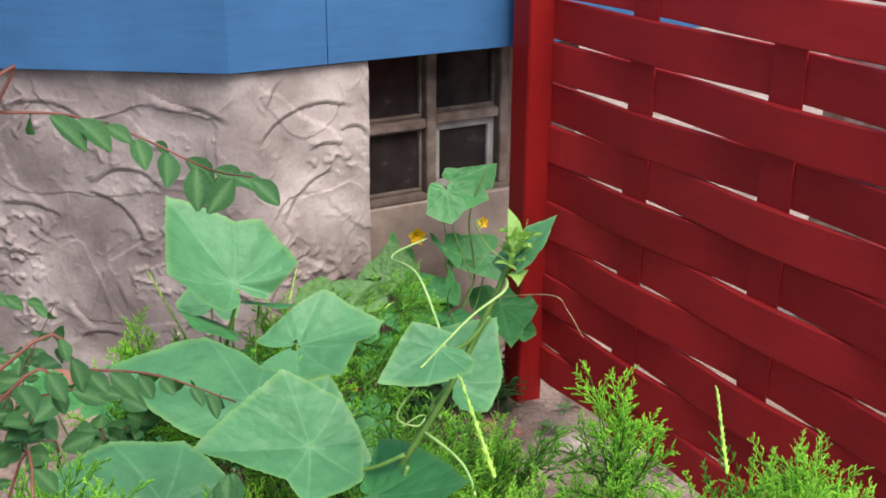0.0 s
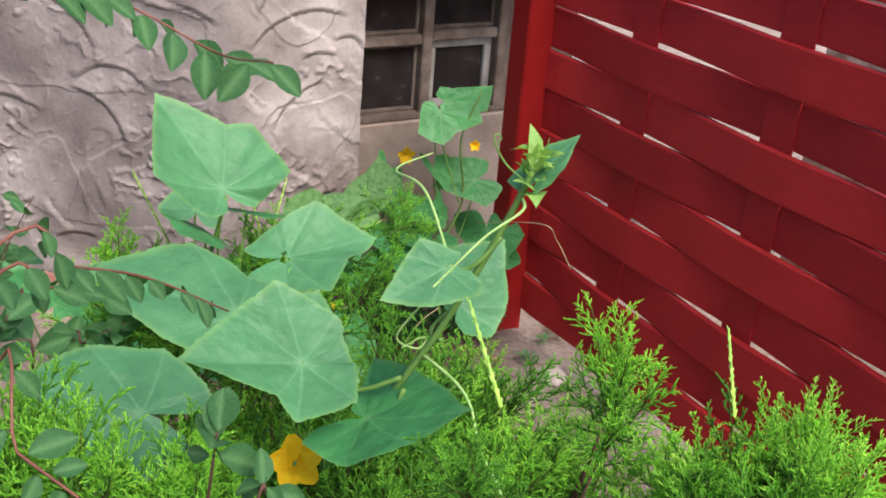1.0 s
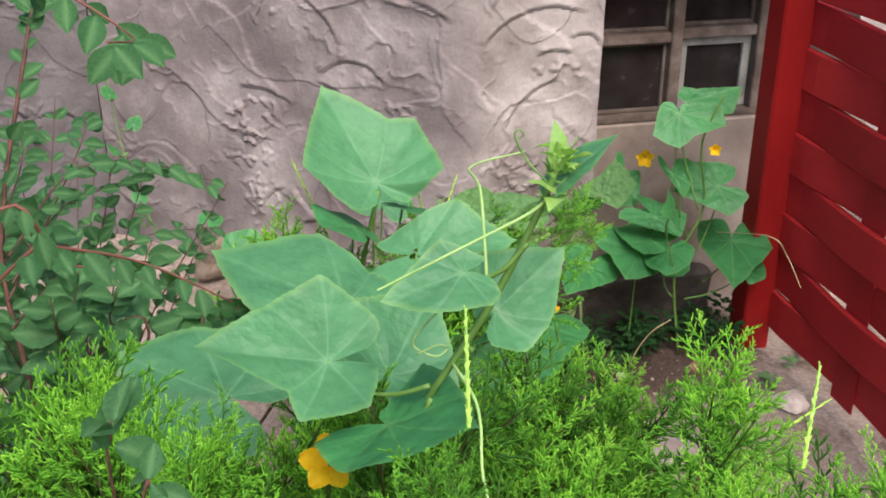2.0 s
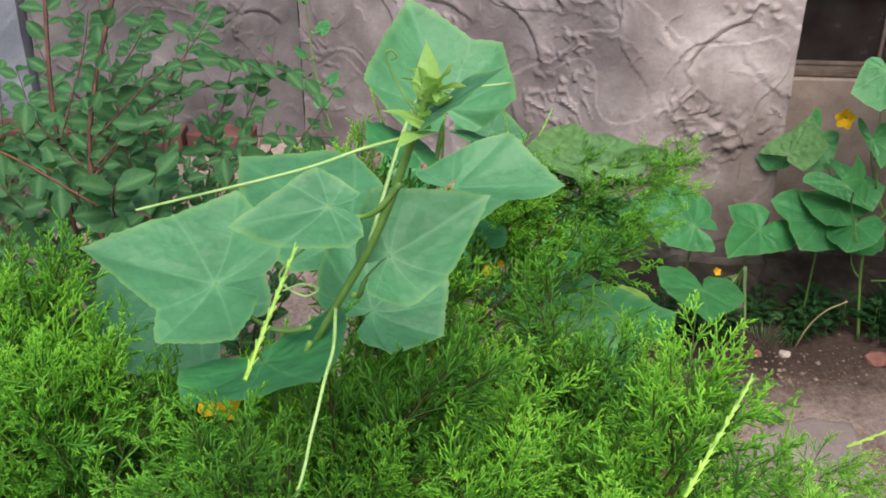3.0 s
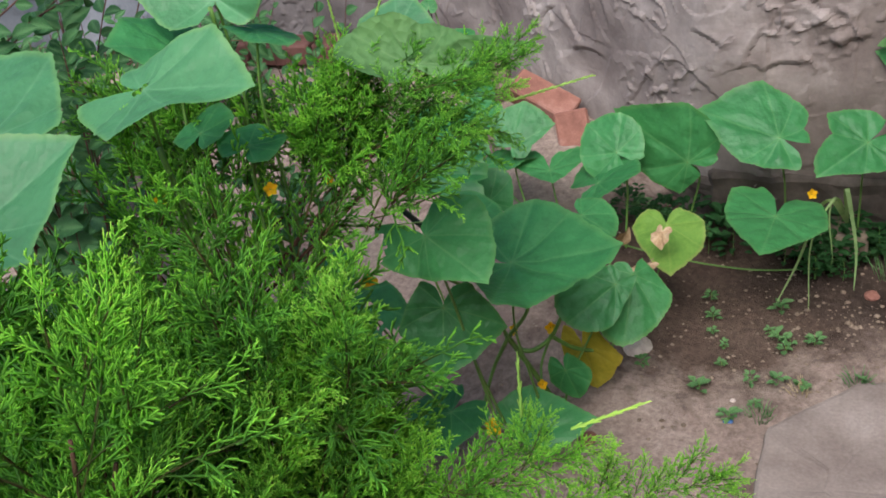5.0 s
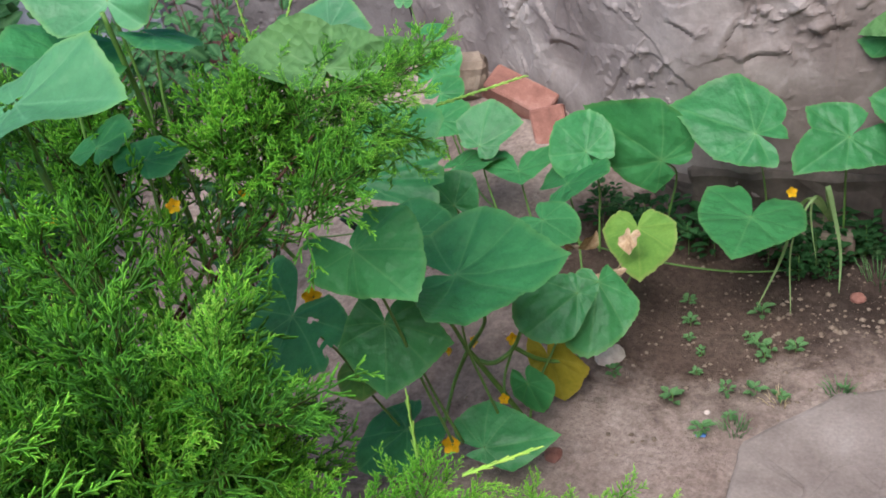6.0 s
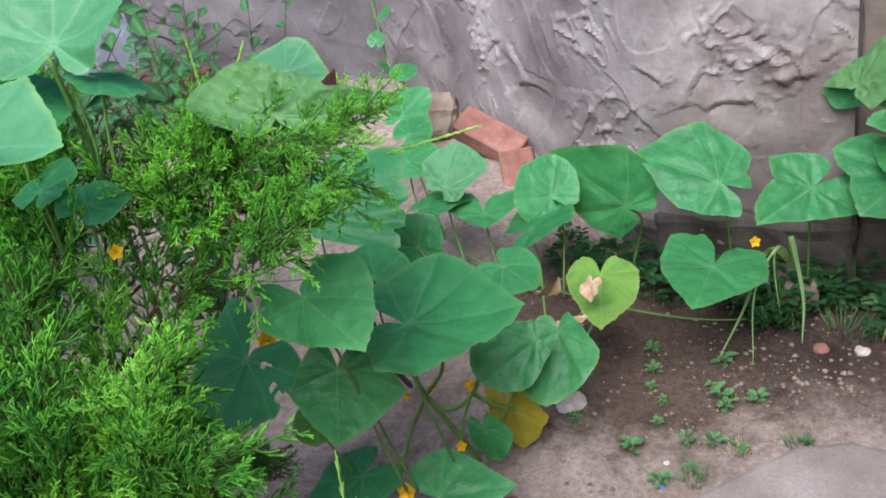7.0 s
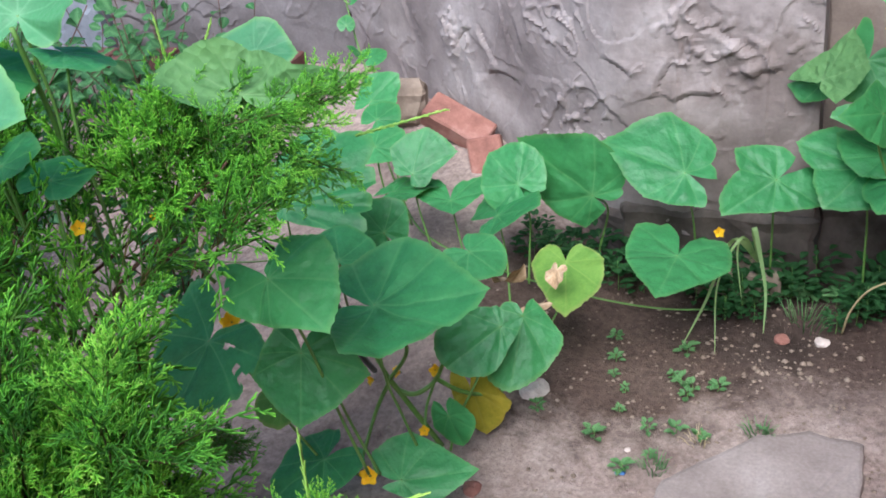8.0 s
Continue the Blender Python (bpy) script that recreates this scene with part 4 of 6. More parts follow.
leaf(vine_row, 0.627, 3.204, 0.358, 23, 39, -42, 0.114, ((-134, 0.4, -0.01), (-104, 0.75, -0.01), (-50, 1.02, -0.01), (0, 1.0, -0.04), (28, 0.41, -0.01)), (0.677, 3.165, 0.12), droop=0.0, wave=0.035, bulge=0.07, relief=1.5)
leaf(vine_row, 0.543, 2.797, 0.503, 8, 27, -54, 0.190, ((-95, 0.47, 0.01), (-67, 0.89, 0.01), (-43, 1.04, 0.01), (-25, 1.18, 0.01), (-12, 0.93, -0.08), (0, 0.95, -0.12), (9, 0.84, -0.05), (18, 0.88, -0.14), (27, 0.78, -0.06), (39, 0.91, -0.1), (48, 0.71, -0.02), (95, 0.2, 0.0)), (0.605, 2.783, 0.12), droop=0.0, wave=0.035, bulge=0.07, relief=1.5)
leaf(vine_row, 0.574, 3.196, 0.312, 9, -6, -57, 0.099, ((-140, 0.56), (-79, 0.72), (-47, 0.78), (4, 1.23), (47, 0.78), (73, 0.67), (140, 0.56)), (0.625, 3.166, 0.120), bulge=0.07, relief=1.5)
leaf(vine_row, 0.617, 3.038, 0.300, 59, -29, 27, 0.100, ((-140, 0.56), (-69, 0.71), (-47, 0.78), (-8, 0.88), (47, 0.78), (78, 0.76), (140, 0.56)), (0.663, 3.008, 0.120), bulge=0.07, relief=1.5)
leaf(vine_row, 0.410, 3.473, 0.407, 44, 19, -32, 0.096, ((-140, 0.56), (-71, 0.73), (-47, 0.78), (3, 1.00), (47, 0.78), (66, 0.74), (140, 0.56)), (0.481, 3.443, 0.120), bulge=0.07, relief=1.5)
leaf(vine_row, 0.466, 3.382, 0.402, 17, 19, -21, 0.073, ((-140, 0.56), (-83, 0.71), (-47, 0.78), (2, 0.98), (47, 0.78), (80, 0.70), (140, 0.56)), (0.530, 3.352, 0.120), bulge=0.07, relief=1.5)
leaf(vine_row, 0.520, 3.246, 0.400, 14, 18, -36, 0.089, ((-140, 0.56), (-79, 0.69), (-47, 0.78), (-2, 0.94), (47, 0.78), (79, 0.74), (140, 0.56)), (0.578, 3.216, 0.120), bulge=0.07, relief=1.5)
leaf(vine_row, 0.334, 3.650, 0.448, 10, 13, -31, 0.056, ((-140, 0.56), (-87, 0.70), (-47, 0.78), (-1, 0.97), (47, 0.78), (88, 0.67), (140, 0.56)), (0.414, 3.620, 0.120), bulge=0.07, relief=1.5)
leaf(vine_row, 1.583, 3.300, 0.388, 16, -27, 70, 0.142, ((-130, 0.67, 0.0), (-74, 0.89, 0.0), (-28, 0.69, 0.0), (0, 1.0, 0.0), (39, 0.79, 0.0), (83, 0.42, 0.0)), (1.6, 3.36, 0.03), droop=0.0, wave=0.035, bulge=0.07, relief=1.5)
vine_post = thing("cucumber_vine", (1.75, 3.3, 0.0), "cucumber vine climbing the red post by the window", "cucumber plant", "cucumber plants")
leaf(vine_post, 1.571, 3.423, 0.565, -58, -20, 173, 0.089, ((-122, 0.67, 0.05), (-45, 0.97, 0.03), (0, 1.0, -0.07), (40, 0.95, -0.04), (148, 0.97, 0.19)), (1.66, 3.33, 0.4), relief=1.5, droop=0.0, wave=0.035)
leaf(vine_post, 1.609, 3.131, 0.588, 32, -62, 118, 0.092, ((-140, 0.56), (-90, 0.69), (-45, 0.70), (4, 1.12), (40, 0.65), (90, 0.69), (140, 0.56)), (1.658, 3.190, 0.353), relief=1.5)
leaf(vine_post, 1.704, 3.319, 0.833, 13, 37, -78, 0.176, ((-35, 0.32, -0.01), (0, 1.0, -0.01), (33, 0.75, -0.01), (83, 0.33, -0.01)), (1.709, 3.301, 0.482), relief=1.5, droop=0.0, wave=0.035)
leaf(vine_post, 1.667, 3.285, 0.812, -45, -5, 167, 0.116, ((-162, 0.26, 0.01), (-109, 1.05, 0.01), (-80, 1.18, 0.01), (-32, 0.69, 0.01), (0, 0.95, -0.01), (45, 0.91, -0.0), (105, 0.5, 0.0)), (1.749, 3.266, 0.512), relief=1.5, droop=0.0, wave=0.035)
leaf(vine_post, 1.828, 3.313, 0.565, -8, -39, 84, 0.135, ((-146, 0.7, 0.0), (-98, 0.76, 0.0), (0, 1.0, 0.0), (53, 0.86, 0.0), (125, 0.64, 0.0)), (1.786, 3.322, 0.347), droop=0.0, wave=0.035, relief=1.5)
leaf(vine_post, 1.894, 3.313, 0.380, -21, 8, 155, 0.200, ((-134, 0.55, 0.01), (-71, 0.62, 0.01), (-27, 0.67, 0.0), (0, 1.0, 0.0), (92, 0.5, 0.0), (133, 0.68, 0.0), (162, 0.5, 0.0)), (1.822, 3.332, 0.235), droop=0.0, wave=0.035, relief=1.5)
leaf(vine_post, 1.669, 3.365, 0.442, -18, -9, 136, 0.120, ((-140, 0.56), (-98, 0.66), (-47, 0.78), (4, 1.00), (47, 0.78), (92, 0.75), (140, 0.56)), (1.698, 3.342, 0.265), relief=1.5)

leaf(vine_post, 1.633, 3.300, 0.486, -32, 20, -142, 0.103, ((-162, 0.91, -0.0), (-53, 1.02, -0.0), (0, 0.89, -0.0), (133, 1.18, -0.0)), (1.72, 3.32, 0.3), droop=0.0, wave=0.035, relief=1.5)
leaf(vine_post, 1.674, 3.300, 0.618, -45, 5, -167, 0.079, ((-92, 1.1, 0.0), (0, 1.0, 0.0), (142, 0.58, 0.0), (162, 0.92, 0.0)), (1.75, 3.32, 0.4), droop=0.0, wave=0.035, relief=1.5)
leaf(vine_post, 1.660, 3.250, 0.400, -15, 10, 150, 0.110, PLAIN, (1.72, 3.32, 0.3), relief=1.5)
leaf(vine_post, 1.488, 3.384, 0.539, 54, 6, -46, 0.118, ((-137, 0.14, 0.01), (-117, 0.68, 0.03), (-82, 0.56, -0.04), (-28, 0.52, 0.01), (0, 1.0, 0.03)), None, material=LEAF_BACK, relief=1.5, droop=0.0, wave=0.035)
leaf(vine_post, 1.484, 3.425, 0.509, -74, -40, 157, 0.060, ((-47, 0.57, -0.03), (0, 0.94, -0.03), (43, 1.18, -0.03), (62, 0.6, -0.02)), None, relief=1.5, droop=0.0, wave=0.035)
# ---- juniper ----
def needle(verts, faces, tips, a, b, r, t0, t1):
    """A thread-like scaly twig from a to b, three-sided, hardly tapering."""
    d = (b - a).normalized()
    u = d.orthogonal().normalized()
    w = d.cross(u)
    i = len(verts)
    for p, q in ((a, r), (b, 0.62 * r)):
        for k in range(3):
            ang = 2.094 * k
            verts.append(p + (u * math.cos(ang) + w * math.sin(ang)) * q)
    tips += [t0, t0, t0, t1, t1, t1]
    for k in range(3):
        k2 = (k + 1) % 3
        faces += [(i + k, i + k2, i + 3 + k2), (i + k, i + 3 + k2, i + 3 + k)]


def spray_mesh(seed, size):
    """A feathery juniper shoot along +z: alternate branchlets, each forked into short threads that bend upwards."""
    rnd = random.Random(seed)
    verts, faces, tips = [], [], []
    axis = [Vector((0, 0, 0))]
    d = Vector((rnd.uniform(-0.2, 0.2), rnd.uniform(-0.2, 0.2), 1)).normalized()
    n = 6
    for k in range(n):
        d = (d + Vector((rnd.uniform(-0.16, 0.16), rnd.uniform(-0.16, 0.16), 0.05))).normalized()
        axis.append(axis[-1] + d * size / n)
    for k in range(0, n, 2):
        needle(verts, faces, tips, axis[k], axis[k + 2], size * 0.026, 0.25 + 0.06 * k, 0.4 + 0.07 * k)
    turn = rnd.uniform(0, 6.28)
    for k in range(1, n + 1):
        f = k / n
        up = (axis[k] - axis[k - 1]).normalized()
        ang = turn + k * 3.14 + rnd.uniform(-0.8, 0.8)
        out = Vector((math.cos(ang), math.sin(ang), 0))
        ln = size * (0.5 - 0.22 * f) * rnd.uniform(0.75, 1.2)
        a = axis[k - 1].lerp(axis[k], rnd.random())
        m = a + (up * 0.8 + out * 0.8).normalized() * ln * 0.55
        b = m + (up * 1.1 + out * 0.5).normalized() * ln * 0.5
        needle(verts, faces, tips, a, m, size * 0.0245, 0.35, 0.55)
        needle(verts, faces, tips, m, b, size * 0.0235, 0.55, 1.0)
        across = Vector((-math.sin(ang), math.cos(ang), 0))
        for q in range(3):
            p = a.lerp(m, 0.45 + 0.3 * q) if q < 2 else m.lerp(b, 0.35)
            sgn = 1 if q % 2 else -1
            e = p + (up * 1.0 + out * 0.35 + across * 0.75 * sgn + Vector((0, 0, rnd.uniform(-0.2, 0.3)))).normalized() * ln * rnd.uniform(0.38, 0.58)
            needle(verts, faces, tips, p, e, size * 0.0225, 0.42, rnd.uniform(0.75, 1.0))
    return np.array(verts), np.array(faces), np.array(tips)


def frond_mesh(seed):
    """A spray of sprays: one twig, unit long along +z, set with shoots that shorten to its tip."""
    rnd = random.Random(seed)
    out = []
    bend = Vector((rnd.uniform(-0.25, 0.25), rnd.uniform(-0.25, 0.25), 0))
    v, f, t = [], [], []
    for k in range(4):
        a, b = k / 4, (k + 1) / 4
        needle(v, f, t, Vector((0, 0, a - 0.05)) + bend * a * a, Vector((0, 0, b + 0.06)) + bend * b * b, 0.011, 0.0, 0.15)
    out.append((np.array(v), np.array(f), np.array(t)))
    for k in range(6):
        g = 0.2 + 0.8 * k / 5
        at = Vector((0, 0, g)) + bend * g * g
        ang = k * 2.6 + rnd.uniform(-0.5, 0.5)
        d = Vector((math.cos(ang) * 0.7, math.sin(ang) * 0.7, 0.75 + 0.45 * g)) if k < 5 else Vector((bend.x, bend.y, 1))
        ln = (0.62 - 0.22 * g) * rnd.uniform(0.8, 1.15)
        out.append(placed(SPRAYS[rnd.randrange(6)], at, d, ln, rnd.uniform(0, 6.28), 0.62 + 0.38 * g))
    base, vs, fs, ts = 0, [], [], []
    for v, f, t in out:
        vs.append(v), fs.append(f + base), ts.append(t)
        base += len(v)
    return np.concatenate(vs), np.concatenate(fs), np.concatenate(ts)


def joined(name, pieces, material, attr="tip"):
    """One mesh out of many (verts, faces, values) pieces."""
    base, vs, fs, ts = 0, [], [], []
    for v, f, t in pieces:
        vs.append(v), fs.append(f + base), ts.append(t)
        base += len(v)
    v, f, t = np.concatenate(vs), np.concatenate(fs), np.concatenate(ts)
    me = bpy.data.meshes.new(name)
    me.vertices.add(len(v)), me.loops.add(f.size), me.polygons.add(len(f))
    me.vertices.foreach_set("co", v.astype(np.float32).ravel())
    me.loops.foreach_set("vertex_index", f.astype(np.int32).ravel())
    me.polygons.foreach_set("loop_start", np.arange(0, f.size, 3, dtype=np.int32))
    me.update(calc_edges=True)
    me.attributes.new(attr, "FLOAT", "POINT").data.foreach_set("value", np.clip(t, 0, 1).astype(np.float32))
    me.materials.append(material)
    return new(name, me)


SPRAYS = [spray_mesh(40 + k, 1.0) for k in range(6)]


def placed(spray, at, dirn, size, spin, shade):
    v, f, t = spray
    q = Vector(dirn).to_track_quat("Z", "X").to_matrix() @ Matrix.Rotation(spin, 3, "Z")
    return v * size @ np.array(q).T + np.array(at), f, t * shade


FRONDS = [frond_mesh(80 + k) for k in range(8)]


def build_juniper():
    bush = thing("juniper_bush", (0.55, 1.35, 0), "bright green spreading juniper bush with feathery scaly shoots", "bush")
    rnd = random.Random(5)
    pieces = []
    root = Vector((0.55, 1.45, 0.05))

    def clump(x, y, z, sx, sy, sz, n, size=0.075, lean=(0, 0, 0.6)):
        inward = -0.2 if y > 2.0 else 0.0
        limb = [root, root.lerp(Vector((x, y, z)), 0.5) + Vector((rnd.uniform(-0.05, 0.05) + inward, rnd.uniform(-0.05, 0.05), -0.12)), root.lerp(Vector((x, y, z)), 0.8) + Vector((rnd.uniform(-0.04, 0.04) + inward, rnd.uniform(-0.04, 0.04), -0.08)), Vector((x, y, z - sz * 0.4))]
        attach(stalk("branch", limb, 0.008, 0.002, BARK, None, sides=5), bush)
        for _ in range(max(1, round(n / 6.5))):
            while True:
                p = Vector((rnd.uniform(-1, 1), rnd.uniform(-1, 1), rnd.uniform(-1, 1)))
                if 0.25 < p.length < 1:
                    break
            at = Vector((x + p.x * sx, y + p.y * sy, z + p.z * sz))
            d = Vector((p.x / sx, p.y / sy, p.z / sz)).normalized() * 0.45 + Vector(lean) + Vector((rnd.uniform(-0.5, 0.6), rnd.uniform(-0.6, 0.5), rnd.uniform(-0.2, 0.3)))
            # plumes nearer the clump's middle get a darker colour, as inner shade
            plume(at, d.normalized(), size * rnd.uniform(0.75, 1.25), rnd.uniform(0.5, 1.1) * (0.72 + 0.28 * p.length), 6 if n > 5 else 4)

    def plume(at, d, size, shade, n):
        """A pointed feather: fronds round one leader, shorter towards its tip."""
        u = d.orthogonal().normalized()
        for k in range(n):
            g = k / n
            side = Matrix.Rotation(k * 2.4 + rnd.uniform(-0.4, 0.4), 3, d) @ u
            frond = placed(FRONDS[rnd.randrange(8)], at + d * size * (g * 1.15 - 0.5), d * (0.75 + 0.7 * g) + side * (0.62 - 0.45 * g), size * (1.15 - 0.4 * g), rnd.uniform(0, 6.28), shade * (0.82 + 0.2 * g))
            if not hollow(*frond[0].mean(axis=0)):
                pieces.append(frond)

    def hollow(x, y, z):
        """Fronds left out along the camera's late line of sight, so a low vine leaf shows."""
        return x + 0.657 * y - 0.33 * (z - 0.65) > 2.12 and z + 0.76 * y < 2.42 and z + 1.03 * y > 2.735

    rows = ((0.95, (0.28, 0.54, 0.8, 1.03), 0.9), (1.2, (0.08, 0.3, 0.57, 0.81, 1.0), 0.88), (1.42, (0.54, 0.76, 0.88), 0.8), (1.5, (0.04, 0.2), 0.98), (1.62, (0.12, 0.3, 0.46, 0.66, 0.82), 0.76), (1.8, (0.46, 0.6, 0.74, 0.83), 0.72), (1.98, (0.6, 0.73), 0.72), (2.12, (0.66,), 0.74))
    for y, xs, z in rows:
        for x in xs:
            clump(x + rnd.uniform(-0.03, 0.03), y + rnd.uniform(-0.03, 0.03), z + rnd.uniform(-0.05, 0.04) - 0.5 * max(0.0, x - 0.62) * (y < 1.7), 0.135, 0.135, 0.12, 36 if y < 1.9 else 28, rnd.uniform(0.11, 0.14))
    for x, y in ((0.2, 1.1), (0.5, 1.1), (0.8, 1.1), (0.25, 1.5), (0.5, 1.5), (0.75, 1.5), (0.68, 1.85)):
        clump(x, y, 0.55, 0.2, 0.2, 0.2, 12, 0.17)
    clump(0.83, 2.29, 0.905, 0.13, 0.07, 0.03, 26, 0.085, (0.9, 0.1, 0.25))
    clump(0.78, 2.24, 0.83, 0.1, 0.1, 0.06, 22, 0.11, (0.3, 0.3, 0.6))
    clump(0.54, 2.22, 0.88, 0.07, 0.07, 0.1, 30, 0.11, (0, 0, 1.2))
    clump(0.70, 2.29, 0.83, 0.05, 0.06, 0.07, 24, 0.11, (0, 0.1, 1.2))
    clump(1.08, 1.78, 0.57, 0.04, 0.05, 0.04, 20, 0.085, (0.7, 0.1, 0.4))
    for x, y, z in ((0.9, 1.8, 0.6), (0.97, 1.72, 0.62), (0.88, 1.66, 0.66), (1.02, 1.62, 0.58), (0.78, 1.93, 0.6)):
        clump(x, y, z, 0.07, 0.07, 0.07, 20, 0.11, (0.3, 0.1, 0.7))
    for at, d in (((1.17, 1.97, 0.54), (0.3, 0.2, 1)), ((1.28, 1.99, 0.56), (1, 0.1, 0.5)), ((1.19, 1.93, 0.5), (0.6, 0.3, 0.8)), ((1.22, 1.98, 0.53), (0.7, 0.2, 0.7))):
        plume(Vector(at), Vector(d).normalized(), 0.055, 1.0, 7)
    attach(stalk("branch", [root, (0.85, 1.7, 0.35), (1.1, 1.9, 0.46), (1.2, 1.96, 0.53)], 0.007, 0.002, BARK, None, sides=5), bush)
    # bright young plumes along the side that leans over the soil
    for x, y, z in ((0.76, 1.9, 0.74), (0.89, 1.83, 0.74), (0.81, 1.76, 0.74), (0.95, 1.76, 0.68), (0.63, 1.91, 0.74), (0.79, 1.97, 0.74), (0.66, 1.77, 0.74), (0.98, 1.81, 0.67), (0.67, 1.91, 0.74), (0.82, 1.84, 0.74), (0.63, 1.73, 0.74), (0.81, 1.74, 0.8), (0.88, 1.73, 0.78), (0.86, 1.8, 0.76), (0.91, 1.65, 0.8), (0.56, 1.68, 0.88), (0.58, 1.54, 0.92), (0.67, 1.6, 0.88), (0.44, 1.5, 0.94), (0.68, 1.76, 0.83)):
        plume(Vector((x, y, z - 0.07)), Vector((rnd.uniform(0.0, 0.6), rnd.uniform(-0.4, 0.3), 1)).normalized(), rnd.uniform(0.085, 0.11), rnd.uniform(0.9, 1.12), 7)
    plume(Vector((0.938, 1.835, 0.83)), Vector((0.1, 0.08, 1)).normalized(), 0.075, 1.1, 8)
    plume(Vector((0.93, 1.83, 0.75)), Vector((0.1, 0.08, 1)).normalized(), 0.09, 1.05, 8)
    plume(Vector((0.925, 1.815, 0.66)), Vector((0.1, 0.1, 1)).normalized(), 0.11, 0.95, 8)
    plume(Vector((1.17, 1.81, 0.745)), Vector((1, 0.1, 0.4)).normalized(), 0.055, 1.05, 5)
    plume(Vector((1.08, 1.8, 0.70)), Vector((1, 0.1, 0.4)).normalized(), 0.07, 0.95, 6)
    plume(Vector((1.12, 1.85, 0.70)), Vector((0.2, 0.1, 1)).normalized(), 0.055, 1.0, 6)
    clump(0.98, 1.5, 0.62, 0.06, 0.12, 0.1, 24, 0.12, (0.3, 0.1, 0.7))
    for x, y, z in ((0.85, 1.19, 0.9), (0.83, 1.25, 0.88), (0.82, 1.32, 0.86), (0.92, 1.1, 0.84), (1.0, 1.16, 0.8), (1.08, 1.2, 0.76)):
        clump(x, y, z, 0.08, 0.08, 0.06, 18, 0.11, (0, 0, 0.9))
    for at in ((0.945, 2.192, 0.998), (0.966, 2.242, 0.994), (0.987, 2.263, 0.985)):
        plume(Vector(at), Vector((0.68, 0.73, 0.04)) + Vector((rnd.uniform(-0.3, 0.3), rnd.uniform(-0.3, 0.3), rnd.uniform(-0.1, 0.4))), 0.06, rnd.uniform(0.75, 1.05), 4)
    for at in ((0.84, 1.32, 1.04), (0.85, 1.26, 1.06), (0.88, 1.23, 1.07), (0.91, 1.22, 1.08), (0.95, 1.22, 1.09), (0.91, 1.16, 1.11), (0.80, 1.23, 1.07), (0.82, 1.15, 1.10), (0.85, 1.12, 1.11), (0.30, 1.48, 1.09), (0.27, 1.47, 1.11), (0.32, 1.40, 1.10)):
        for _ in range(2):
            plume(Vector(at) + Vector((rnd.uniform(-0.03, 0.03), rnd.uniform(-0.03, 0.03), rnd.uniform(-0.07, -0.03))), Vector((rnd.uniform(-0.3, 0.3), rnd.uniform(-0.3, 0.3), 1.0)).normalized(), rnd.uniform(0.085, 0.11), rnd.uniform(0.7, 1.08), 6)
    # plumes round the feet of the seeding shoots
    for x, y, z in ((0.552, 1.243, 1.14), (0.555, 1.25, 1.1), (0.869, 1.264, 1.05)):
        clump(x, y, z, 0.035, 0.035, 0.04, 7, 0.1, (0, 0, 1.4))
    # tall single leaders
    for x, y, z in ((0.9, 1.5, 1.02), (0.915, 1.52, 0.98), (0.88, 1.48, 0.97), (0.9, 1.45, 0.92), (0.62, 1.96, 0.86), (0.7, 1.45, 0.98), (0.4, 1.36, 1.0), (0.98, 1.36, 0.82)):
        clump(x, y, z, 0.02, 0.02, 0.03, 4, 0.12, (0, 0, 1.6))

    # sprays low under the hanging leaf, darkened by colour for the shade there
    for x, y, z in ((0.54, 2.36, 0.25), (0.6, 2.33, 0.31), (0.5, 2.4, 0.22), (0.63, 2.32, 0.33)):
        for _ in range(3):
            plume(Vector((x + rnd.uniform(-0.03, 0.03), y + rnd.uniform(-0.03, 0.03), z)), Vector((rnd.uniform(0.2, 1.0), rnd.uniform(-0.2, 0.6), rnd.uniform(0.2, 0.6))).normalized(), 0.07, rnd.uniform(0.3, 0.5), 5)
    attach(stalk("branch", [root, (0.5, 1.9, 0.12), (0.54, 2.2, 0.18), (0.62, 2.33, 0.3)], 0.007, 0.002, BARK, None, sides=5), bush)
    # sprigs that arch up before the pale leaf
    for at, d in (((0.86, 2.215, 0.955), (0.5, 0.1, 0.9)), ((0.93, 2.2, 0.965), (0.9, 0.3, 0.3)), ((0.98, 2.205, 0.975), (1, 0.2, 0.1)), ((0.95, 2.17, 0.935), (0.9, 0.2, 0.2))):
        plume(Vector(at), Vector(d).normalized(), 0.05, rnd.uniform(0.95, 1.15), 4)

    def spike(a, b, n=34):
        """A pale seeding shoot, bare but for close-set scales."""
        a, b = Vector(a), Vector(b)
        v, f, t = [], [], []
        d = (b - a) / n
        needle(v, f, t, a, b, 0.0021, 0.9, 1.0)
        for k in range(n):
            p = a + d * k
            side = d.normalized().orthogonal()
            side.rotate(Matrix.Rotation(k * 2.4, 3, d.normalized()))
            needle(v, f, t, p, p + d * 2.6 + side * 0.0024 * (1 - 0.6 * k / n), 0.0013, 0.85, 0.98)
        pieces.append((np.array(v), np.array(f), np.array(t)))

    spike((0.552, 1.243, 1.282), (0.572, 1.340, 1.334))
    spike((0.869, 1.264, 1.177), (0.926, 1.348, 1.227))
    spike((0.95, 2.4, 0.87), (1.06, 2.46, 0.885))
    spike((1.2, 1.82, 0.79), (1.275, 1.822, 0.835), 16)
    spike((1.13, 1.86, 0.76), (1.134, 1.863, 0.836), 12)
    spike((0.55, 2.24, 1.0), (0.50, 2.27, 1.13))
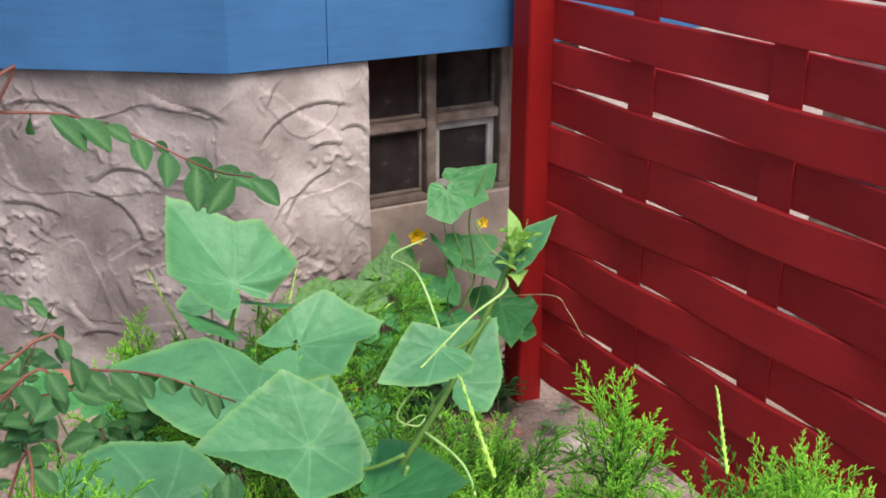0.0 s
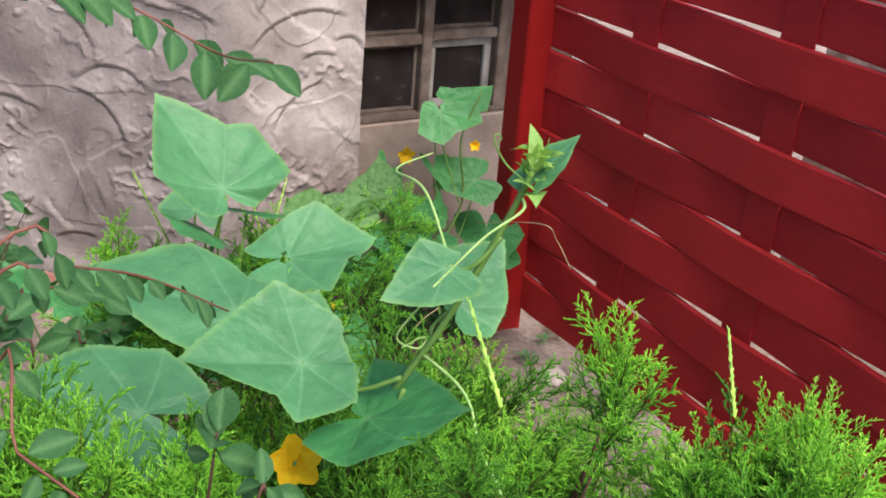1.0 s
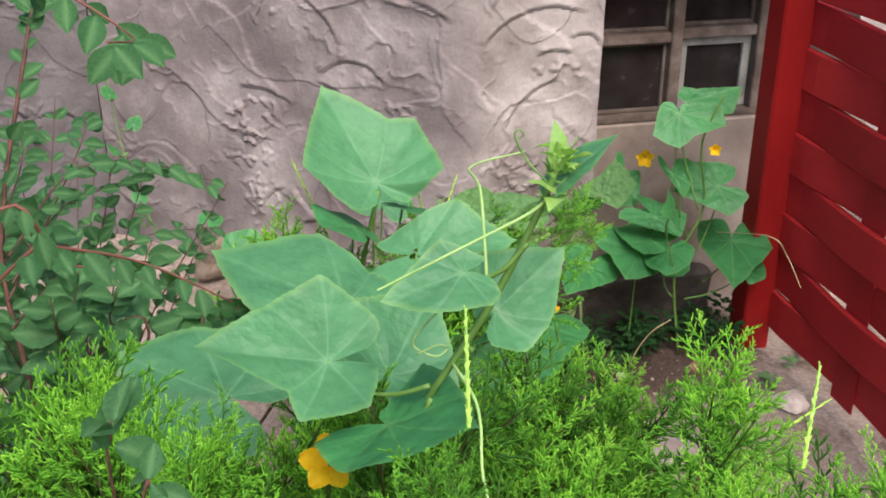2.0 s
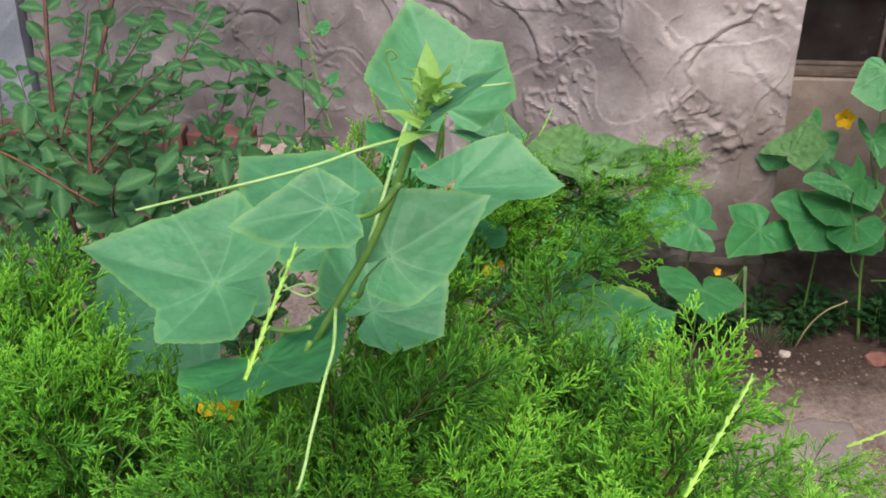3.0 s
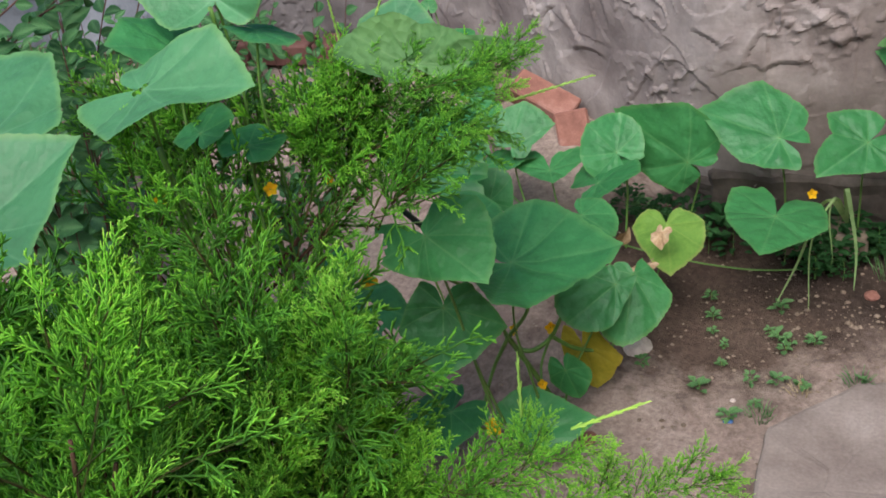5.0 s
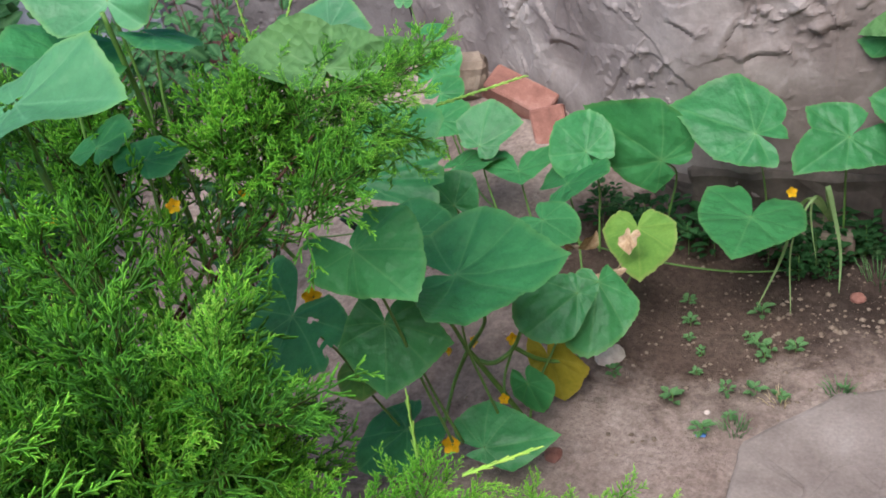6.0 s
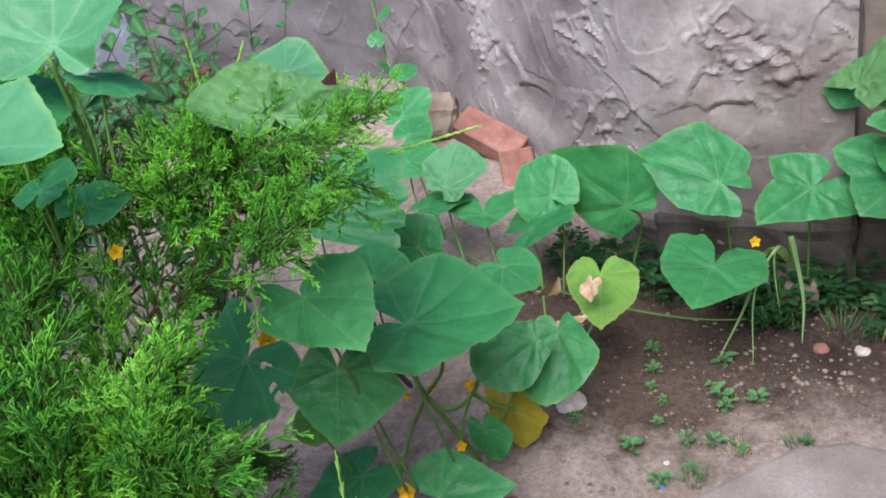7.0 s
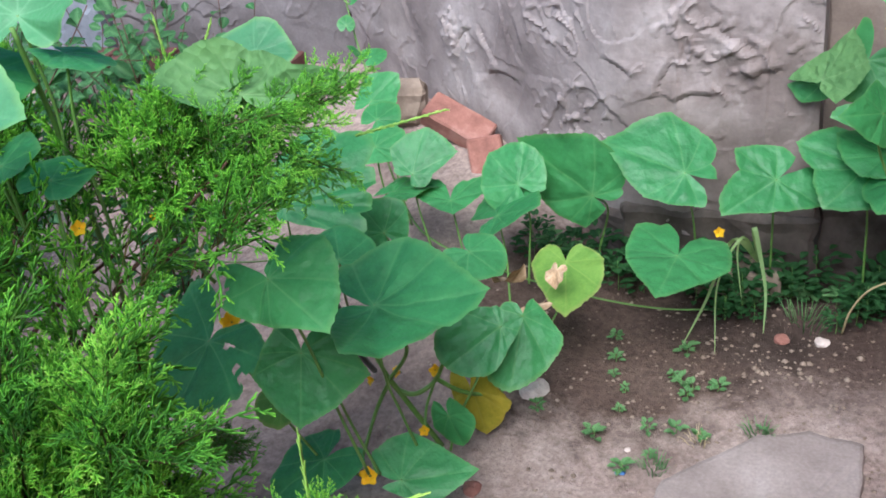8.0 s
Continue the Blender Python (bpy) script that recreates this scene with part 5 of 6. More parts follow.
    spike((0.74, 2.32, 0.96), (0.72, 2.34, 1.06))
    spike((0.76, 2.32, 0.96), (0.8, 2.35, 1.05))
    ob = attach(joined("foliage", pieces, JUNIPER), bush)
    ob["kind"] = "stuff"


build_juniper()


# ---- stems, tendrils, buds and flowers of the vines ----
def blossom(plant, at, facing, size, petals=5, seed=1):
    """A five-petalled yellow cucumber flower, cupped, on a short green cup."""
    rnd = random.Random(seed)
    m = Matrix.Translation(at) @ Vector(facing).to_track_quat("Z", "X").to_matrix().to_4x4() @ Matrix.Scale(size, 4)
    cup = bmesh.new()
    bmesh.ops.create_cone(cup, cap_ends=True, segments=8, radius1=0.08, radius2=0.2, depth=0.5, matrix=m @ Matrix.Translation((0, 0, -0.2)))
    flower = attach(part("flower", cup, STEM, None, "yellow five-petalled cucumber flower", True), plant)
    for k in range(petals):
        a = 2 * math.pi * k / petals + rnd.uniform(-0.15, 0.15)
        verts, faces = [], []
        for j in range(7):
            f = j / 6
            w = 0.5 * math.sin(math.pi * min(0.97, 0.18 + 0.72 * f)) * (1 - 0.2 * f)
            r, h = 0.05 + 0.95 * f, 0.65 * math.sin(f * 1.7) + rnd.uniform(-0.08, 0.08)
            for q in (-1, -0.5, 0, 0.5, 1):
                x, y = r, q * w
                verts.append(m @ Vector((math.cos(a) * x - math.sin(a) * y, math.sin(a) * x + math.cos(a) * y, h + 0.2 * abs(q) * f + 0.07 * rnd.uniform(-1, 1))))
        for j in range(6):
            for q in range(4):
                i = j * 5 + q
                faces.append((i, i + 1, i + 6, i + 5))
        petal = mesh_object("petal", verts, faces, PETAL, None, "", True)
        petal.parent = flower
        petal.matrix_parent_inverse = (Matrix.Translation(plant.location) @ flower.matrix_parent_inverse).inverted()
    return flower


def vine(plant, name, points, r0, r1, material=STEM):
    return attach(stalk(name, points, r0, r1, material, None, steps=8), plant)


vine(vine_top, "stem", [(0.46, 1.75, 0.7), (0.48, 1.6, 1.0), (0.535, 1.48, 1.12), (0.583, 1.437, 1.223), (0.625, 1.42, 1.31), (0.655, 1.398, 1.40), (0.668, 1.392, 1.445)], 0.0045, 0.0032)
vine(vine_top, "stem", [(0.66, 2.02, 0.55), (0.655, 2.0, 0.85), (0.652, 1.985, 1.0)], 0.0045, 0.0035)
vine(vine_top, "stem", [(0.56, 2.3, 0.5), (0.6, 2.24, 0.9), (0.63, 2.19, 1.1)], 0.005, 0.0035)
vine(vine_top, "tendril", [(0.658, 1.395, 1.405), (0.625, 1.347, 1.414), (0.579, 1.334, 1.401), (0.485, 1.260, 1.403)], 0.0017, 0.0009, TENDRIL)
vine(vine_top, "tendril", [(0.615, 1.425, 1.29), (0.637, 1.545, 1.354), (0.651, 1.644, 1.344), (0.729, 1.696, 1.338)], 0.002, 0.001, TENDRIL)
vine(vine_top, "tendril", [(0.583, 1.437, 1.223), (0.59, 1.38, 1.22), (0.588, 1.344, 1.212), (0.582, 1.312, 1.185), (0.575, 1.25, 1.16), (0.54, 1.19, 1.13), (0.47, 1.13, 1.1)], 0.0018, 0.0012, TENDRIL)
vine(vine_top, "tendril", [(0.568, 1.415, 1.298), (0.540, 1.416, 1.264), (0.560, 1.410, 1.249), (0.573, 1.414, 1.254), (0.561, 1.406, 1.263), (0.543, 1.410, 1.253)], 0.0012, 0.0008, TENDRIL)
vine(vine_top, "tendril", [(0.66, 1.395, 1.42), (0.645, 1.412, 1.436), (0.634, 1.418, 1.458), (0.638, 1.418, 1.464), (0.642, 1.418, 1.459), (0.638, 1.418, 1.456)], 0.0011, 0.0008, STEM)
YOUNG = leafy("bud_leaf", (0.24, 0.44, 0.1), (0.36, 0.56, 0.16), (0.3, 0.48, 0.2), 0.5, 0.3, 0.4)
BUD_LOBES = ((-130, 0.25), (-80, 0.32), (-40, 0.42), (0, 1.0), (40, 0.42), (80, 0.32), (130, 0.25))
leaf(vine_top, 0.672, 1.392, 1.424, 38, -8, -82, 0.066, ((-150, 0.35), (-105, 0.62), (-55, 0.62), (0, 1.0), (40, 0.42), (95, 0.3), (150, 0.3)), None, LEAF_PALE, wave=0.08)
for rx, ry, rz, ln, dx, dz in ((25, -15, 105, 0.035, -0.004, -0.022), (15, 10, 150, 0.04, 0.0, -0.03), (78, 0, 10, 0.036, 0.0, 0.002)):
    leaf(vine_top, 0.668 + dx, 1.392, 1.44 + dz, rx, ry, rz, ln, BUD_LOBES, None, YOUNG, wave=0.15)
bud_rnd = random.Random(9)
for k in range(24):
    a = k * 2.4
    r = 0.004 + 0.01 * bud_rnd.random()
    leaf(vine_top, 0.668 + r * math.cos(a), 1.392 + r * math.sin(a), 1.425 + 0.03 * bud_rnd.random(), bud_rnd.uniform(10, 85), bud_rnd.uniform(-40, 40), math.degrees(a) - 90, bud_rnd.uniform(0.010, 0.02), BUD_LOBES, None, YOUNG, cup=0.6, wave=0.3)
blossom(vine_top, (0.464, 1.49, 1.085), (-0.2, -0.8, 0.6), 0.030, seed=2)
blossom(vine_top, (0.594, 2.022, 0.90), (0.5, -0.6, 0.5), 0.009, seed=3)
blossom(vine_top, (0.70, 2.118, 0.868), (0.5, -0.6, 0.5), 0.010, seed=4)
blossom(vine_top, (0.721, 2.233, 0.819), (0.5, -0.6, 0.5), 0.008, seed=5)
blossom(vine_top, (0.15, 1.86, 0.78), (0.6, -0.6, 0.4), 0.014, seed=6)
blossom(vine_post, (1.632, 3.42, 0.632), (-0.3, -0.9, 0.2), 0.028, seed=7)
blossom(vine_post, (1.750, 3.211, 0.723), (-0.3, -0.9, 0.2), 0.018, seed=8)
for k, (p, q, sz) in enumerate((((0.594, 2.484, 0.450), (0.3, -0.7, 0.5), 0.022), ((0.848, 2.723, 0.200), (0.3, -0.7, 0.5), 0.015), ((0.780, 2.703, 0.200), (-0.5, -0.7, 0.5), 0.014), ((0.783, 2.517, 0.100), (0.2, -0.7, 0.6), 0.022), ((0.849, 2.637, 0.120), (0.2, -0.7, 0.6), 0.013), ((1.308, 3.229, 0.250), (0.2, -0.7, 0.6), 0.014), ((0.738, 2.670, 0.200), (-0.5, -0.7, 0.2), 0.012))):
    blossom(vine_low, p, q, sz * 0.85, seed=20 + k)
vine(vine_low, "stem", [(0.84, 2.72, 0.0), (0.771, 2.677, 0.200), (0.781, 2.685, 0.170), (0.813, 2.692, 0.160), (0.847, 2.712, 0.180), (0.878, 2.704, 0.240), (0.898, 2.717, 0.300)], 0.006, 0.004)
vine(vine_low, "stem", [(0.844, 2.724, 0.180), (0.880, 2.743, 0.140), (0.918, 2.763, 0.120), (0.958, 2.785, 0.120)], 0.005, 0.0035)
vine(vine_low, "stem", [(0.771, 2.677, 0.200), (0.732, 2.665, 0.120), (0.719, 2.599, 0.050)], 0.0045, 0.0035)
vine(vine_low, "stem", [(0.847, 2.718, 0.180), (0.826, 2.703, 0.120), (0.838, 2.658, 0.100)], 0.003, 0.0025)
vine(vine_low, "stem", [(0.771, 2.677, 0.200), (0.734, 2.666, 0.300), (0.696, 2.592, 0.400), (0.659, 2.510, 0.500)], 0.0045, 0.003)
vine(vine_low, "stem", [(0.771, 2.677, 0.200), (0.833, 2.651, 0.300), (0.844, 2.592, 0.420)], 0.0045, 0.003)
vine(vine_low, "tendril", [(0.614, 2.419, 0.620), (0.681, 2.458, 0.600), (0.731, 2.513, 0.580), (0.744, 2.533, 0.580), (0.731, 2.551, 0.580), (0.722, 2.542, 0.580), (0.734, 2.528, 0.580)], 0.0014, 0.001, TENDRIL)
vine(vine_low, "stem", [(0.534, 2.467, 0.600), (0.532, 2.509, 0.550), (0.548, 2.526, 0.500)], 0.005, 0.004)
leaf(vine_low, *(0.934, 2.956, 0.260), 40, 30, 170, 0.055, PLAIN, None, DRY, wave=0.35, cup=0.8, bulge=0.07)
leaf(vine_low, *(1.009, 2.903, 0.250), -20, 20, 120, 0.05, PLAIN, None, DRY, wave=0.3, bulge=0.07)
leaf(vine_low, *(1.035, 2.951, 0.305), -35, 10, 160, 0.035, PLAIN, None, DRY, wave=0.35, bulge=0.07)
leaf(vine_low, *(0.898, 2.846, 0.400), -10, 10, -120, 0.09, PLAIN, (0.745, 3.212, 0.100), None, bulge=0.07)
leaf(vine_low, *(0.759, 2.604, 0.520), 15, 5, 30, 0.1, PLAIN, (0.602, 2.857, 0.200), None, bulge=0.07)
leaf(vine_low, *(0.622, 2.535, 0.250), -10, 5, -160, 0.08, PLAIN, (0.542, 2.764, 0.080), LEAF_SICK, bulge=0.07)
vine(vine_row, "stem", [(0.45, 3.45, 0.2), (0.62, 3.25, 0.16), (0.9, 3.22, 0.08), (1.15, 3.26, 0.015), (1.35, 3.3, 0.01)], 0.0028, 0.002)
vine(vine_post, "stem", [(1.75, 3.3, 0.0), (1.72, 3.32, 0.3), (1.78, 3.3, 0.5), (1.74, 3.27, 0.72), (1.78, 3.24, 0.88)], 0.0045, 0.003)
vine(vine_post, "tendril", [(1.8, 3.24, 0.45), (1.670, 2.725, 0.677), (1.700, 2.683, 0.641), (1.718, 2.632, 0.578)], 0.0016, 0.001, STRAW)
leaf(vine_post, 1.70, 3.35, 0.30, 10, 10, -60, 0.1, PLAIN, (1.72, 3.32, 0.2), relief=1.5)
leaf(vine_post, 1.62, 3.3, 0.42, 15, -10, 60, 0.11, PLAIN, (1.7, 3.32, 0.3), relief=1.5)
leaf(vine_post, 1.9, 3.22, 0.32, 20, 10, -40, 0.09, PLAIN, (1.75, 3.3, 0.2), relief=1.5)
ivy = thing("ivy_shoot", (0.240,  3.765, 0.2), "thin green ivy shoot climbing in the wall's inner corner", "ivy")
vine(ivy, "stem", [(0.2, 3.9, 0.2), (0.12, 3.98, 0.4), (0.07, 4.05, 0.6), (0.05, 4.1, 0.85)], 0.003, 0.0015)
for k, (dx, dz, ang) in enumerate(((0.0, 0.42, 20), (0.04, 0.5, -60), (-0.04, 0.58, 70), (0.03, 0.66, -30), (-0.02, 0.76, 40), (0.02, 0.34, 100))):
    leaf(ivy, 0.13 - 0.1 * (dz - 0.3) + dx, 3.93 + 0.12 * (dz - 0.3), dz, 45, 10, ang, 0.04, PLAIN, (0.12 - 0.1 * (dz - 0.3), 3.97 + 0.12 * (dz - 0.3), dz - 0.02))

# lower half bent back so that leaves hide it from the camera
rod = new("plant_stake", stalk("plant_stake", [(0.654, 2.546, 0.580), (0.694, 2.582, 0.500), (0.71, 2.63, 0.42), (0.67, 2.75, 0.2), (0.62, 2.88, 0.04)], 0.0065, 0.0065, HOSE, None).data)
bpy.data.objects.remove([o for o in scene.objects if o.data == rod.data and o != rod][0])
tagged(rod, "dark green plastic plant stake, its lower half bent out of the camera's view", "plant stake")

# ---- small-leaved shrub with red twigs ----
def small_leaf_mesh():
    """An oval leaf folded a little along its midrib, one unit long along +y."""
    verts, faces, vein = [], [], []
    for j in range(9):
        f = j / 8
        w = 0.32 * math.sin(math.pi * min(1.0, 0.04 + 0.94 * f)) ** 0.85
        for q in (-1, -0.5, 0, 0.5, 1):
            verts.append((q * w, f, 0.12 * abs(q) * w / 0.3 - 0.16 * f * f + 0.012 * math.sin(f * 22) * abs(q)))
            vein.append(0.6 if q == 0 else 0.0)
    for j in range(8):
        for q in range(4):
            i = j * 5 + q
            faces.append((i, i + 1, i + 6, i + 5))
    me = bpy.data.meshes.new("small_leaf")
    me.from_pydata(verts, [], faces)
    me.polygons.foreach_set("use_smooth", [True] * len(me.polygons))
    me.attributes.new("vein", "FLOAT", "POINT").data.foreach_set("value", vein)
    me.materials.append(SHRUB_LEAF)
    return me


SMALL_LEAF = small_leaf_mesh()


def leafy_twig(owner, points, r0, r1, n, size, rnd, start=0.15, material=TWIG, hang=0.0):
    """A twig set with alternate oval leaves."""
    attach(stalk("twig", points, r0, r1, material, None, sides=5), owner)
    path = smooth_path(points, 10)
    for k in range(n):
        f = start + (1 - start) * (k + rnd.uniform(0, 0.7)) / n
        i = min(len(path) - 2, int(f * (len(path) - 1)))
        at = path[i]
        along = (path[i + 1] - path[i]).normalized()
        side = along.cross(Vector((0, 0, 1))).normalized() * (1 if k % 2 else -1)
        d = along * 0.5 + side * rnd.uniform(0.5, 1.0) + Vector((rnd.uniform(-0.3, 0.3), rnd.uniform(-0.3, 0.3), rnd.uniform(-0.3, 0.4) - hang))
        up = Vector((rnd.uniform(-0.4, 0.6), rnd.uniform(-1.4, -0.3), 0.7))
        y = d.normalized()
        x = y.cross(up).normalized()
        z = x.cross(y)
        ln = size * rnd.uniform(0.65, 1.2)
        m = Matrix((x, y, z)).transposed().to_4x4()
        ob = new("leaf", SMALL_LEAF)
        ob.matrix_world = Matrix.Translation(at + y * 0.004) @ m @ Matrix.Scale(ln, 4)
        attach(ob, owner)


def build_shrubs():
    rnd = random.Random(11)
    near = thing("shrub", (-0.15, 1.7, 0.0), "small-leaved shrub with arching reddish twigs", "shrub", "shrubs by the wall")
    leafy_twig(near, [(-0.25, 1.75, 0.5), (-0.2, 1.5, 1.0), (0.168, 1.425, 1.405), (0.237, 1.430, 1.386), (0.305, 1.446, 1.356), (0.379, 1.449, 1.307)], 0.0024, 0.0009, 17, 0.032, rnd, 0.45, TWIG, 0.5)
    leafy_twig(near, [(-0.25, 1.75, 0.5), (-0.15, 1.6, 0.95), (0.175, 1.548, 1.315), (0.232, 1.542, 1.315), (0.297, 1.569, 1.279)], 0.003, 0.001, 14, 0.035, rnd, 0.4, TWIG, 0.2)
    leafy_twig(near, [(-0.3, 1.6, 0.6), (-0.25, 1.3, 1.3), (0.163, 1.321, 1.655), (0.186, 1.337, 1.645), (0.234, 1.348, 1.635), (0.284, 1.353, 1.612), (0.328, 1.313, 1.589), (0.322, 1.195, 1.615)], 0.0017, 0.0007, 17, 0.03, rnd, 0.5, TWIG, 0.7)
    leafy_twig(near, [(-0.1, 1.2, 0.7), (0.138, 1.223, 1.391), (0.154, 1.183, 1.387), (0.181, 1.144, 1.372)], 0.0012, 0.001, 6, 0.028, rnd, 0.5, TWIG)
    leafy_twig(near, [(0.28, 1.3, 1.0), (0.283, 1.214, 1.296), (0.287, 1.213, 1.330), (0.289, 1.212, 1.347)], 0.0014, 0.0008, 7, 0.032, rnd, 0.5, DARK_TWIG)
    leafy_twig(near, [(0.24, 1.2, 1.0), (0.304, 1.181, 1.292), (0.313, 1.180, 1.309)], 0.0016, 0.001, 7, 0.024, rnd, 0.4, DARK_TWIG)
    leafy_twig(near, [(0.02, 1.95, 0.3), (0.257, 1.883, 1.003), (0.220, 1.870, 1.074), (0.236, 1.843, 1.133)], 0.003, 0.001, 16, 0.05, rnd, 0.3, DARK_TWIG)
    leafy_twig(near, [(0.05, 2.0, 0.3), (0.309, 1.970, 0.965), (0.340, 1.939, 1.020), (0.389, 1.896, 1.065)], 0.003, 0.001, 16, 0.05, rnd, 0.3, DARK_TWIG)
    back = thing("shrub", (0.0, 2.4, 0.1), "upright small-leaved shrub with thin dark red stems against the wall", "shrub", "shrubs by the wall")
    stems = [((0.0, 2.34, 0.1), (0.02, 2.29, 0.7), (0.005, 2.338, 0.990), (0.080, 2.444, 1.303), (0.099, 2.464, 1.366)), ((-0.06, 2.4, 0.1), (-0.08, 2.4, 0.7), (-0.091, 2.423, 1.009), (-0.096, 2.497, 1.239), (-0.096, 2.511, 1.297))]
    for st in stems:
        leafy_twig(back, list(st), 0.006, 0.003, 34, 0.04, rnd, 0.25, DARK_TWIG)
    base = (0.02, 2.42, 0.15)
    for k, tip in enumerate(((0.046, 2.931, 1.070), (-0.049, 2.898, 1.047), (0.169, 2.725, 1.003), (0.393, 2.595, 0.979), (0.237, 2.736, 0.993), (0.012, 2.574, 1.008), (0.089, 2.466, 0.958), (0.145, 2.683, 0.906), (0.342, 2.604, 0.884), (-0.070, 2.652, 0.991), (0.241, 2.488, 0.915), (-0.048, 2.300, 0.952), (-0.146, 2.391, 0.988), (0.129, 2.305, 0.951), (-0.047, 2.090, 1.010), (0.103, 2.140, 0.987))):
        mid = tuple((a + b) / 2 + c for a, b, c in zip(base, tip, (rnd.uniform(-0.05, 0.05), rnd.uniform(-0.05, 0.05), 0.08)))
        leafy_twig(back, [base, mid, tip], 0.003, 0.001, 26, 0.038 if k < 9 else 0.06, rnd, 0.3, DARK_TWIG)
    for k, arch in enumerate((((0.012, 2.281, 0.919), (0.070, 2.471, 0.989), (0.125, 2.650, 1.071), (0.117, 2.777, 1.077)), ((0.020, 2.316, 0.987), (0.108, 2.509, 1.052), (0.218, 2.656, 1.014), (0.373, 2.777, 0.909)), ((0.020, 2.296, 0.943), (0.089, 2.481, 0.996), (0.176, 2.631, 0.976), (0.281, 2.775, 0.950)), ((0.003, 2.290, 0.946), (-0.134, 2.442, 0.961), (-0.240, 2.614, 1.004)), ((0.013, 2.259, 0.876), (0.072, 2.487, 0.869), (0.125, 2.682, 0.820)), ((0.056, 2.283, 0.887), (0.110, 2.420, 0.844), (0.208, 2.597, 0.872), (0.364, 2.739, 0.822)), ((-0.030, 2.297, 0.994), (-0.060, 2.516, 1.066), (-0.112, 2.702, 1.093)), ((0.012, 2.332, 1.032), (0.024, 2.550, 1.068), (-0.001, 2.741, 1.084)))):
        leafy_twig(back, list(arch), 0.002, 0.0008, 24, 0.04, rnd, 0.05, DARK_TWIG, 0.1)
    for cx, cy, n, top in ((-0.25, 2.5, 11, 0.75), (-0.5, 2.9, 11, 0.75), (0.05, 3.0, 9, 0.55), (-0.75, 3.3, 9, 0.9), (-0.1, 3.5, 9, 0.75), (-0.45, 3.7, 8, 0.9), (-0.92, 3.78, 9, 0.35), (-0.67, 3.72, 9, 0.35), (-0.86, 3.58, 9, 0.35), (-0.63, 3.85, 9, 0.35), (-0.59, 2.91, 10, 0.66), (-0.64, 3.11, 10, 0.62), (-0.51, 2.71, 10, 0.68), (-0.43, 2.88, 10, 0.65), (-1.81, 3.56, 10, 0.5), (-1.33, 3.26, 10, 0.5), (-1.37, 3.05, 10, 0.5), (-1.26, 3.49, 10, 0.5), (-0.86, 3.18, 10, 0.5), (-2.27, 3.80, 10, 0.5), (-2.1, 3.95, 6, 0.42), (-1.75, 3.9, 6, 0.42), (-2.5, 3.88, 6, 0.42), (-1.45, 3.8, 6, 0.42), (-2.0, 3.62, 6, 0.42)):
        bush = thing("shrub", (cx, cy, land(cx, cy)), "leafy small-leaved shrub growing by the wall", "shrub", "shrubs by the wall")
        for k in range(n):
            a, r = k * 2.4, 0.08 + 0.24 * rnd.random()
            tip = (cx + math.cos(a) * r, cy + math.sin(a) * r, land(cx, cy) + top * rnd.uniform(0.45, 1.0))
            leafy_twig(bush, [(cx, cy, land(cx, cy)), (cx + math.cos(a) * r * 0.4, cy + math.sin(a) * r * 0.4, land(cx, cy) + 0.2), tip], 0.003, 0.001, 15, 0.04, rnd, 0.25, DARK_TWIG)
    low = thing("shrub", (0.2, 2.1, 0.0), "low dark-leaved shrub under the cucumber leaves", "shrub", "shrubs by the wall")
    for k in range(16):
        a = k * 2.4
        r = 0.1 + 0.2 * rnd.random()
        tip = (0.2 + math.cos(a) * r, 2.05 + math.sin(a) * r, 0.45 + 0.3 * rnd.random())
        leafy_twig(low, [(0.2, 2.1, 0.05), (0.2 + math.cos(a) * r * 0.4, 2.1 + math.sin(a) * r * 0.4, 0.3), tip], 0.003, 0.001, 15, 0.045, rnd, 0.3, DARK_TWIG)


build_shrubs()

# ---- weeds, grass, straw, stones ----
def weed(x, y, size, seed, label="small green seedling weed in the soil"):
    """A rosette of little oval leaves on short stalks."""
    rnd = random.Random(seed)
    holder = thing("weed", (x, y, land(x, y)), label, "weed", "weeds on the soil")
    z0 = land(x, y)
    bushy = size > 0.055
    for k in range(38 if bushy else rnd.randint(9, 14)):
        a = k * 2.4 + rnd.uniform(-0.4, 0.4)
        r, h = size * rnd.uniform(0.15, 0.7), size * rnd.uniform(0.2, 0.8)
        ob = new("leaf", SHADED_LEAF if bushy else WEED_LEAF)
        d = Vector((math.cos(a), math.sin(a), rnd.uniform(0.1, 0.7))).normalized()
        xax = d.cross(Vector((0, 0, 1))).normalized()
        m = Matrix((xax, d, xax.cross(d))).transposed().to_4x4()
        ob.matrix_world = Matrix.Translation((x + math.cos(a) * r * 0.5, y + math.sin(a) * r * 0.5, z0 + h)) @ m @ Matrix.Scale(size * (rnd.uniform(0.13, 0.25) if bushy else rnd.uniform(0.4, 0.7)), 4)
        attach(ob, holder)
    attach(stalk("stem", [(x, y, z0 - 0.003), (x + 0.002, y, z0 + size * 0.35), (x, y + 0.002, z0 + size * 0.75)], 0.0012, 0.0007, STEM, None, sides=4), holder)


